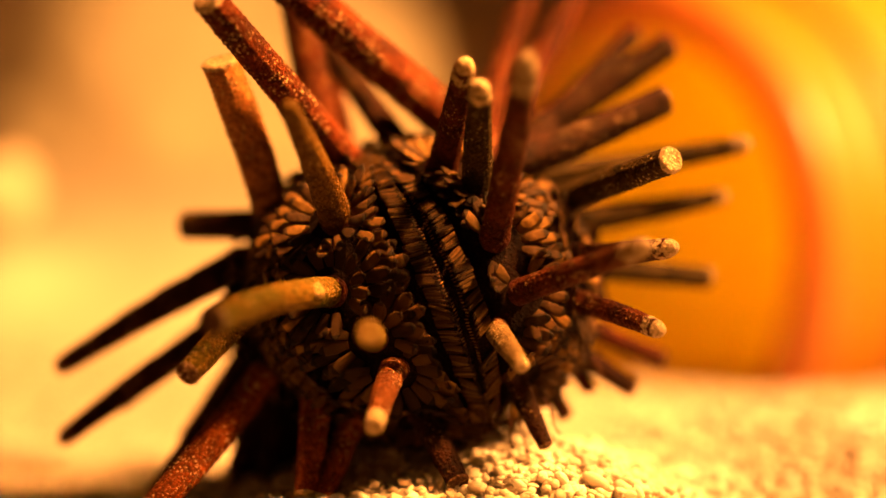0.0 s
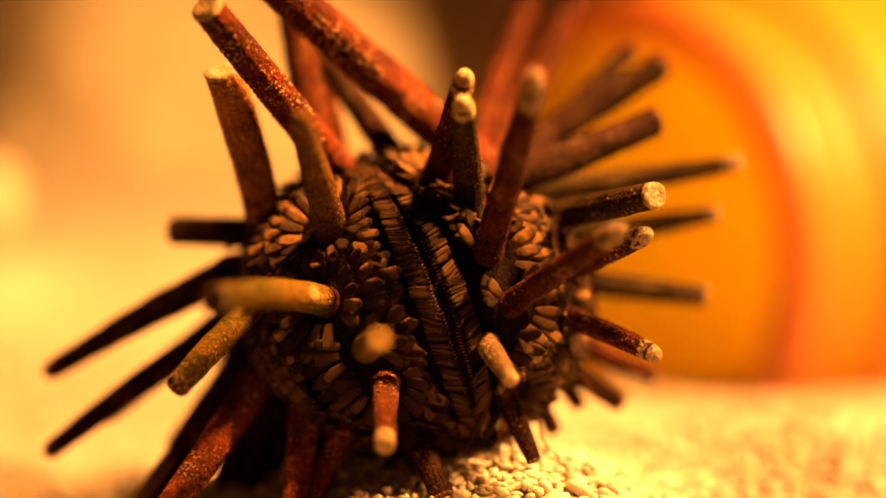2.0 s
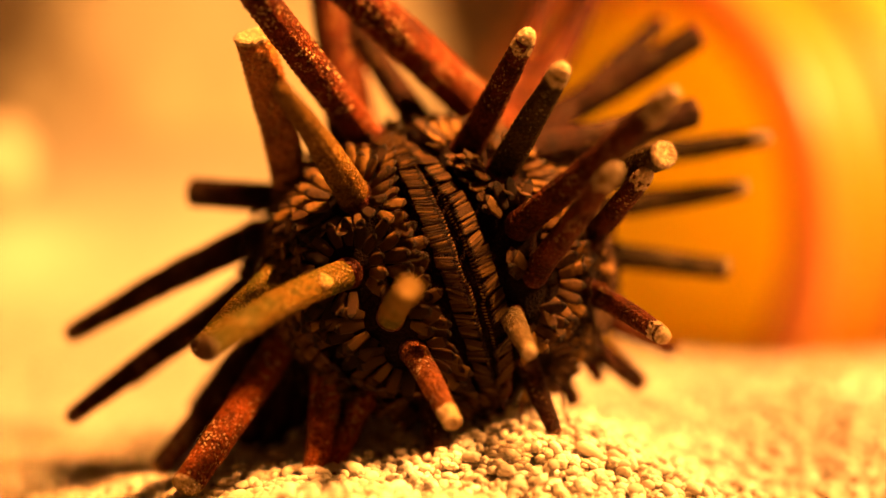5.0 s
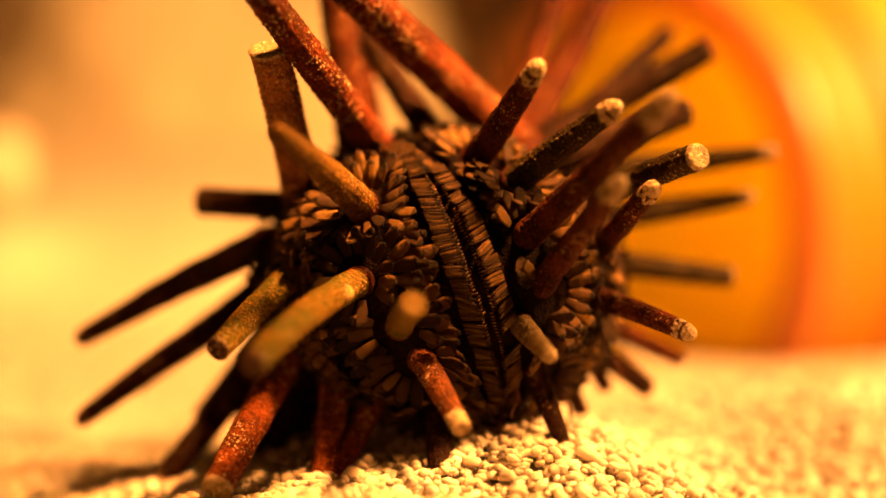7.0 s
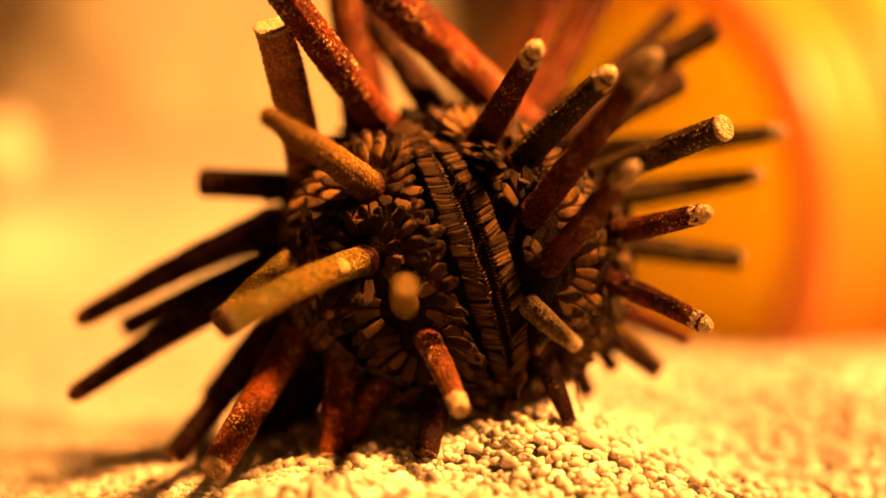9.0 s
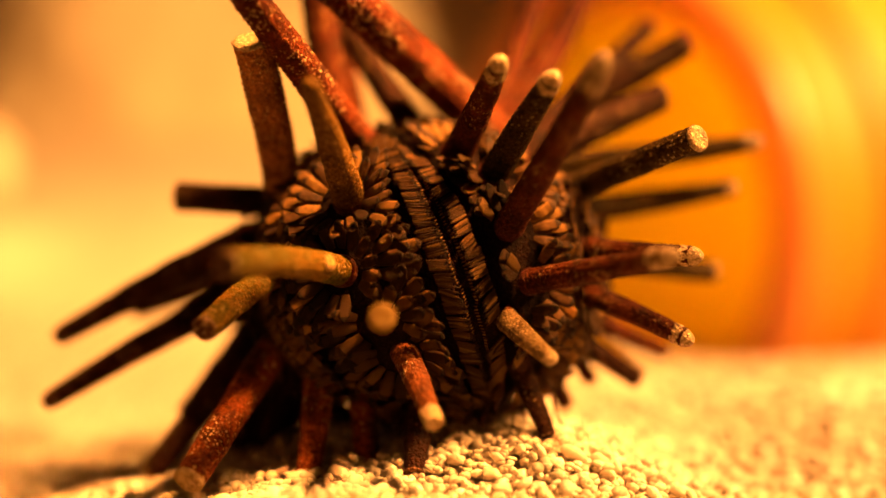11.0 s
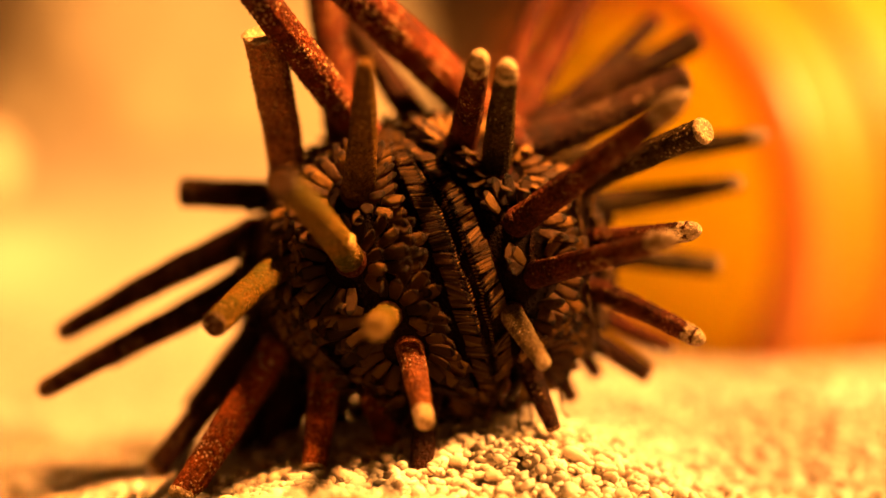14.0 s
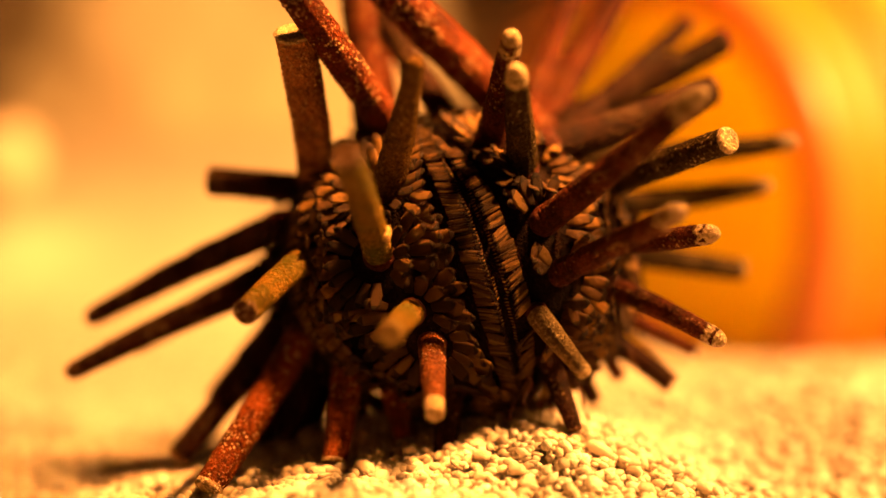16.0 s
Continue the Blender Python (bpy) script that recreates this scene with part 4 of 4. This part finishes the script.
    swing(SPINES['rB'], [(0, 0.589, -0.781, 0.208), (0.5, 0.573, -0.788, 0.226), (1, 0.568, -0.781, 0.258), (1.5, 0.542, -0.783, 0.305), (2, 0.506, -0.778, 0.373), (2.5, 0.461, -0.772, 0.438), (3, 0.419, -0.774, 0.474), (3.5, 0.406, -0.762, 0.505), (4, 0.386, -0.765, 0.515), (4.5, 0.368, -0.764, 0.529), (5, 0.351, -0.762, 0.544), (7.5, 0.317, -0.789, 0.527), (8, 0.323, -0.787, 0.525), (8.5, 0.322, -0.793, 0.518), (9, 0.341, -0.798, 0.498), (11.5, 0.671, -0.735, 0.098), (12, 0.663, -0.743, 0.096), (12.5, 0.666, -0.739, 0.104), (13, 0.670, -0.734, 0.115), (13.5, 0.638, -0.752, 0.163), (14, 0.621, -0.760, 0.192), (14.5, 0.587, -0.770, 0.250), (15, 0.569, -0.766, 0.300), (15.5, 0.523, -0.785, 0.331), (16, 0.521, -0.785, 0.337)])
    swing(SPINES['rA'], [(0, 0.597, -0.802, 0.020), (0.5, 0.571, -0.820, 0.040), (1, 0.559, -0.827, 0.060), (1.5, 0.519, -0.844, 0.133), (2, 0.473, -0.853, 0.222), (2.5, 0.408, -0.856, 0.317), (3, 0.366, -0.855, 0.368), (3.5, 0.364, -0.840, 0.402), (4, 0.339, -0.840, 0.424), (4.5, 0.315, -0.841, 0.439), (5, 0.297, -0.836, 0.461), (7.5, 0.277, -0.864, 0.421), (8, 0.352, -0.856, 0.380), (8.5, 0.473, -0.833, 0.288), (9, 0.582, -0.801, 0.143), (11.5, 0.700, -0.712, -0.060), (12, 0.694, -0.717, -0.058), (12.5, 0.693, -0.719, -0.050), (13, 0.708, -0.706, -0.034), (13.5, 0.657, -0.753, 0.026), (14, 0.636, -0.769, 0.065), (14.5, 0.597, -0.792, 0.126), (15, 0.630, -0.773, 0.072), (15.5, 0.635, -0.770, 0.055), (16, 0.566, -0.822, 0.071)])
    swing(SPINES['r6'], [(0, 0.548, -0.804, -0.230), (0.5, 0.536, -0.814, -0.224), (1, 0.575, -0.782, -0.239), (1.5, 0.583, -0.764, -0.278), (2, 0.590, -0.756, -0.283), (2.5, 0.569, -0.771, -0.287), (3, 0.547, -0.785, -0.289), (3.5, 0.546, -0.786, -0.290), (4, 0.509, -0.807, -0.298), (4.5, 0.475, -0.821, -0.318), (5, 0.468, -0.824, -0.320), (7.5, 0.636, -0.738, -0.228), (8, 0.664, -0.697, -0.270), (8.5, 0.689, -0.651, -0.319), (9, 0.691, -0.646, -0.325), (11.5, 0.744, -0.568, -0.352), (12, 0.744, -0.567, -0.354), (12.5, 0.767, -0.534, -0.356), (13, 0.821, -0.416, -0.392), (13.5, 0.777, -0.524, -0.349), (14, 0.802, -0.448, -0.395), (14.5, 0.802, -0.447, -0.395), (15, 0.795, -0.458, -0.398), (15.5, 0.774, -0.498, -0.391), (16, 0.755, -0.545, -0.363)])
    swing(SPINES['lt2'], [(0, -0.849, 0.106, -0.517), (0.5, -0.838, 0.129, -0.530), (1, -0.839, 0.091, -0.536), (1.5, -0.837, 0.050, -0.544), (2, -0.836, 0.067, -0.544), (2.5, -0.832, 0.054, -0.552), (3, -0.831, 0.037, -0.554), (3.5, -0.827, 0.014, -0.562), (4, -0.825, -0.001, -0.566), (4.5, -0.824, 0.005, -0.566), (5, -0.825, 0.011, -0.564), (7.5, -0.832, 0.059, -0.552), (8, -0.843, -0.008, -0.538), (8.5, -0.848, -0.050, -0.528), (9, -0.851, -0.075, -0.519), (11.5, -0.883, 0.004, -0.470), (12, -0.888, -0.021, -0.459), (12.5, -0.890, 0.026, -0.454), (13, -0.894, -0.005, -0.447), (13.5, -0.897, -0.030, -0.441), (14, -0.891, -0.098, -0.442), (14.5, -0.889, -0.088, -0.448), (15, -0.888, -0.118, -0.445), (15.5, -0.896, -0.066, -0.439), (16, -0.899, -0.039, -0.436)])
    swing(SPINES['bl1'], [(0, -0.502, -0.605, -0.617), (3, -0.330, -0.736, -0.591), (3.5, -0.382, -0.628, -0.678), (5, -0.381, -0.672, -0.636), (7.5, -0.242, -0.772, -0.587), (8.5, -0.262, -0.773, -0.577), (9, -0.302, -0.735, -0.607), (11.5, -0.321, -0.752, -0.576), (12.5, -0.341, -0.663, -0.666), (14, -0.417, -0.558, -0.717), (16, -0.385, -0.576, -0.721)])
    swing(SPINES['b2'], [(0, -0.338, -0.550, -0.764), (5, -0.388, -0.485, -0.784), (7.5, -0.372, -0.612, -0.698), (8.5, -0.456, -0.484, -0.747), (9, -0.470, -0.414, -0.780), (11.5, 0.201, -0.386, -0.900), (12.5, 0.284, -0.238, -0.929), (14, 0.326, -0.060, -0.943), (16, 0.264, -0.023, -0.964)])
    swing(SPINES['lt3'], [(0, -0.816, 0.044, -0.577), (1.5, -0.800, -0.021, -0.600), (3, -0.792, -0.036, -0.609), (4, -0.781, -0.089, -0.618), (5, -0.784, -0.068, -0.617), (7.5, -0.793, -0.008, -0.609), (8, -0.800, -0.079, -0.595), (8.5, -0.903, -0.001, -0.429), (9, -0.901, 0.039, -0.433), (9.2, -0.933, 0.128, -0.338), (11.3, -0.819, 0.506, -0.269), (11.8, -0.845, -0.054, -0.532), (12.5, -0.851, -0.011, -0.524), (13, -0.855, -0.037, -0.517), (14, -0.849, -0.130, -0.512), (15, -0.843, -0.160, -0.513), (16, -0.859, -0.067, -0.508)])
    swing(SPINES['b3'], [(0, 0.374, -0.630, -0.681), (3, 0.313, -0.593, -0.742), (3.5, 0.256, -0.584, -0.770), (5, 0.135, -0.481, -0.866), (7.5, -0.032, -0.626, -0.779), (8.5, -0.171, -0.647, -0.743), (9, -0.193, -0.682, -0.705), (11.5, -0.069, -0.668, -0.741), (12.5, -0.159, -0.672, -0.723), (14, -0.080, -0.545, -0.834), (16, -0.051, -0.377, -0.925)])
    swing(SPINES['lt1'], [(0, -0.881, 0.196, -0.430), (0.5, -0.876, 0.218, -0.430), (1, -0.880, 0.201, -0.431), (1.5, -0.879, 0.198, -0.435), (2, -0.879, 0.202, -0.433), (2.5, -0.880, 0.191, -0.435), (3, -0.880, 0.190, -0.435), (3.5, -0.883, 0.171, -0.438), (4, -0.883, 0.170, -0.439), (4.5, -0.881, 0.172, -0.441), (5, -0.880, 0.174, -0.441), (7.5, -0.876, 0.205, -0.436), (8, -0.884, 0.170, -0.435), (8.5, -0.887, 0.152, -0.436), (9, -0.889, 0.146, -0.435), (11.5, -0.884, 0.170, -0.435), (12, -0.886, 0.163, -0.434), (12.5, -0.883, 0.185, -0.431), (13, -0.888, 0.143, -0.436), (13.5, -0.885, 0.172, -0.433), (14, -0.887, 0.145, -0.438), (14.5, -0.887, 0.144, -0.438), (15, -0.888, 0.152, -0.435), (15.5, -0.888, 0.148, -0.434), (16, -0.885, 0.171, -0.434)])
    swing(SPINES['nub'], [(0, -0.873, 0.486, 0.045), (0.5, -0.875, 0.483, 0.041), (1, -0.884, 0.466, 0.049), (1.5, -0.889, 0.454, 0.064), (2, -0.896, 0.439, 0.060), (2.5, -0.905, 0.421, 0.064), (3, -0.918, 0.392, 0.058), (3.5, -0.926, 0.371, 0.068), (4, -0.939, 0.339, 0.060), (4.5, -0.937, 0.343, 0.068), (5, -0.940, 0.333, 0.072), (7.5, -0.948, 0.315, 0.043), (8, -0.958, 0.284, 0.044), (8.5, -0.965, 0.257, 0.047), (9, -0.972, 0.232, 0.042), (11.5, -0.970, 0.236, 0.060), (12, -0.976, 0.209, 0.063), (12.5, -0.972, 0.230, 0.059), (13, -0.979, 0.199, 0.048), (13.5, -0.967, 0.248, 0.058), (14, -0.975, 0.216, 0.049), (14.5, -0.975, 0.216, 0.053), (15, -0.972, 0.230, 0.048), (15.5, -0.977, 0.208, 0.056), (16, -0.979, 0.195, 0.066)])
    swing(SPINES['r3'], [(0, 0.994, -0.035, 0.102), (0.5, 0.996, 0.001, 0.094), (1, 0.995, 0.004, 0.101), (1.5, 0.994, -0.018, 0.106), (2, 0.994, -0.017, 0.106), (2.5, 0.994, -0.031, 0.105), (3, 0.994, -0.035, 0.104), (3.5, 0.994, -0.028, 0.104), (4, 0.994, -0.039, 0.101), (4.5, 0.994, -0.045, 0.104), (5, 0.994, -0.029, 0.109), (7.5, 0.995, 0.006, 0.097), (8, 0.995, -0.014, 0.100), (8.5, 0.995, -0.012, 0.100), (9, 0.995, -0.023, 0.097), (11.5, 0.994, -0.045, 0.100), (12, 0.994, -0.041, 0.099), (12.5, 0.994, -0.036, 0.100), (13, 0.992, -0.081, 0.099), (13.5, 0.995, -0.025, 0.100), (14, 0.994, -0.039, 0.101), (14.5, 0.994, -0.044, 0.099), (15, 0.994, -0.040, 0.100), (15.5, 0.994, -0.038, 0.101), (16, 0.994, -0.042, 0.101)])
    swing(SPINES['r4'], [(0, 0.977, 0.175, 0.120), (0.5, 0.979, 0.169, 0.112), (1, 0.978, 0.174, 0.114), (1.5, 0.980, 0.160, 0.123), (2, 0.980, 0.159, 0.123), (2.5, 0.981, 0.147, 0.124), (3, 0.982, 0.143, 0.124), (3.5, 0.984, 0.121, 0.128), (4, 0.985, 0.117, 0.127), (4.5, 0.983, 0.127, 0.130), (5, 0.983, 0.126, 0.132), (7.5, 0.978, 0.150, 0.144), (8, 0.979, 0.142, 0.147), (8.5, 0.981, 0.129, 0.147), (9, 0.981, 0.122, 0.149), (11.5, 0.980, 0.137, 0.143), (12, 0.980, 0.137, 0.147), (12.5, 0.982, 0.126, 0.144), (13, 0.983, 0.113, 0.145), (13.5, 0.978, 0.148, 0.150), (14, 0.980, 0.141, 0.142), (14.5, 0.981, 0.134, 0.142), (15, 0.980, 0.140, 0.145), (15.5, 0.980, 0.127, 0.151), (16, 0.979, 0.133, 0.152)])
    swing(SPINES['r5'], [(0, 0.978, 0.150, -0.143), (0.5, 0.976, 0.170, -0.134), (1, 0.986, 0.097, -0.138), (1.5, 0.986, 0.072, -0.148), (2, 0.987, 0.069, -0.144), (2.5, 0.984, 0.109, -0.140), (3, 0.983, 0.125, -0.133), (3.5, 0.984, 0.125, -0.128), (4, 0.982, 0.138, -0.128), (4.5, 0.980, 0.150, -0.129), (5, 0.984, 0.122, -0.126), (7.5, 0.979, 0.172, -0.111), (8, 0.983, 0.136, -0.121), (8.5, 0.986, 0.108, -0.127), (9, 0.988, 0.094, -0.124), (11.5, 0.979, 0.151, -0.139), (12, 0.978, 0.162, -0.135), (12.5, 0.975, 0.182, -0.131), (13, 0.971, 0.194, -0.140), (13.5, 0.968, 0.221, -0.121), (14, 0.966, 0.220, -0.134), (14.5, 0.965, 0.224, -0.134), (15, 0.966, 0.223, -0.132), (15.5, 0.967, 0.218, -0.133), (16, 0.970, 0.206, -0.130)])
    swing(SPINES['r7'], [(0, 0.777, 0.327, -0.538), (0.5, 0.778, 0.354, -0.519), (1, 0.783, 0.358, -0.509), (1.5, 0.766, 0.364, -0.529), (2, 0.769, 0.358, -0.530), (2.5, 0.774, 0.305, -0.555), (3, 0.770, 0.300, -0.563), (3.5, 0.776, 0.269, -0.571), (4, 0.776, 0.277, -0.567), (4.5, 0.773, 0.259, -0.580), (5, 0.764, 0.258, -0.592), (7.5, 0.780, 0.313, -0.542), (8, 0.790, 0.270, -0.551), (8.5, 0.792, 0.244, -0.559), (9, 0.794, 0.253, -0.553), (11.5, 0.829, 0.203, -0.521), (12, 0.840, 0.096, -0.533), (12.5, 0.840, 0.147, -0.523), (13, 0.827, 0.142, -0.543), (13.5, 0.856, 0.120, -0.503), (14, 0.845, 0.127, -0.519), (14.5, 0.850, 0.115, -0.515), (15, 0.845, 0.111, -0.522), (15.5, 0.836, 0.027, -0.548), (16, 0.827, -0.009, -0.563)])
    swing(SPINES['urt'], [(0, 0.874, 0.065, 0.482), (0.5, 0.871, 0.057, 0.488), (1, 0.873, 0.075, 0.482), (1.5, 0.872, 0.099, 0.480), (2, 0.871, 0.102, 0.480), (2.5, 0.871, 0.086, 0.484), (3, 0.872, 0.066, 0.485), (3.5, 0.873, 0.065, 0.484), (4, 0.874, 0.043, 0.484), (4.5, 0.874, 0.043, 0.483), (5, 0.876, 0.046, 0.481), (7.5, 0.883, 0.046, 0.467), (8, 0.883, 0.035, 0.468), (8.5, 0.882, 0.031, 0.470), (9, 0.882, 0.044, 0.469), (11.5, 0.880, 0.079, 0.469), (12, 0.881, 0.079, 0.467), (12.5, 0.879, 0.106, 0.464), (13, 0.884, 0.049, 0.466), (13.5, 0.888, 0.094, 0.450), (14, 0.889, 0.029, 0.457), (14.5, 0.888, 0.043, 0.459), (15, 0.887, 0.050, 0.458), (15.5, 0.885, 0.054, 0.463), (16, 0.881, 0.074, 0.468)])


build_sand()
build_grains()
build_background()
build_pot()
URCHIN = build_urchin()
motions()
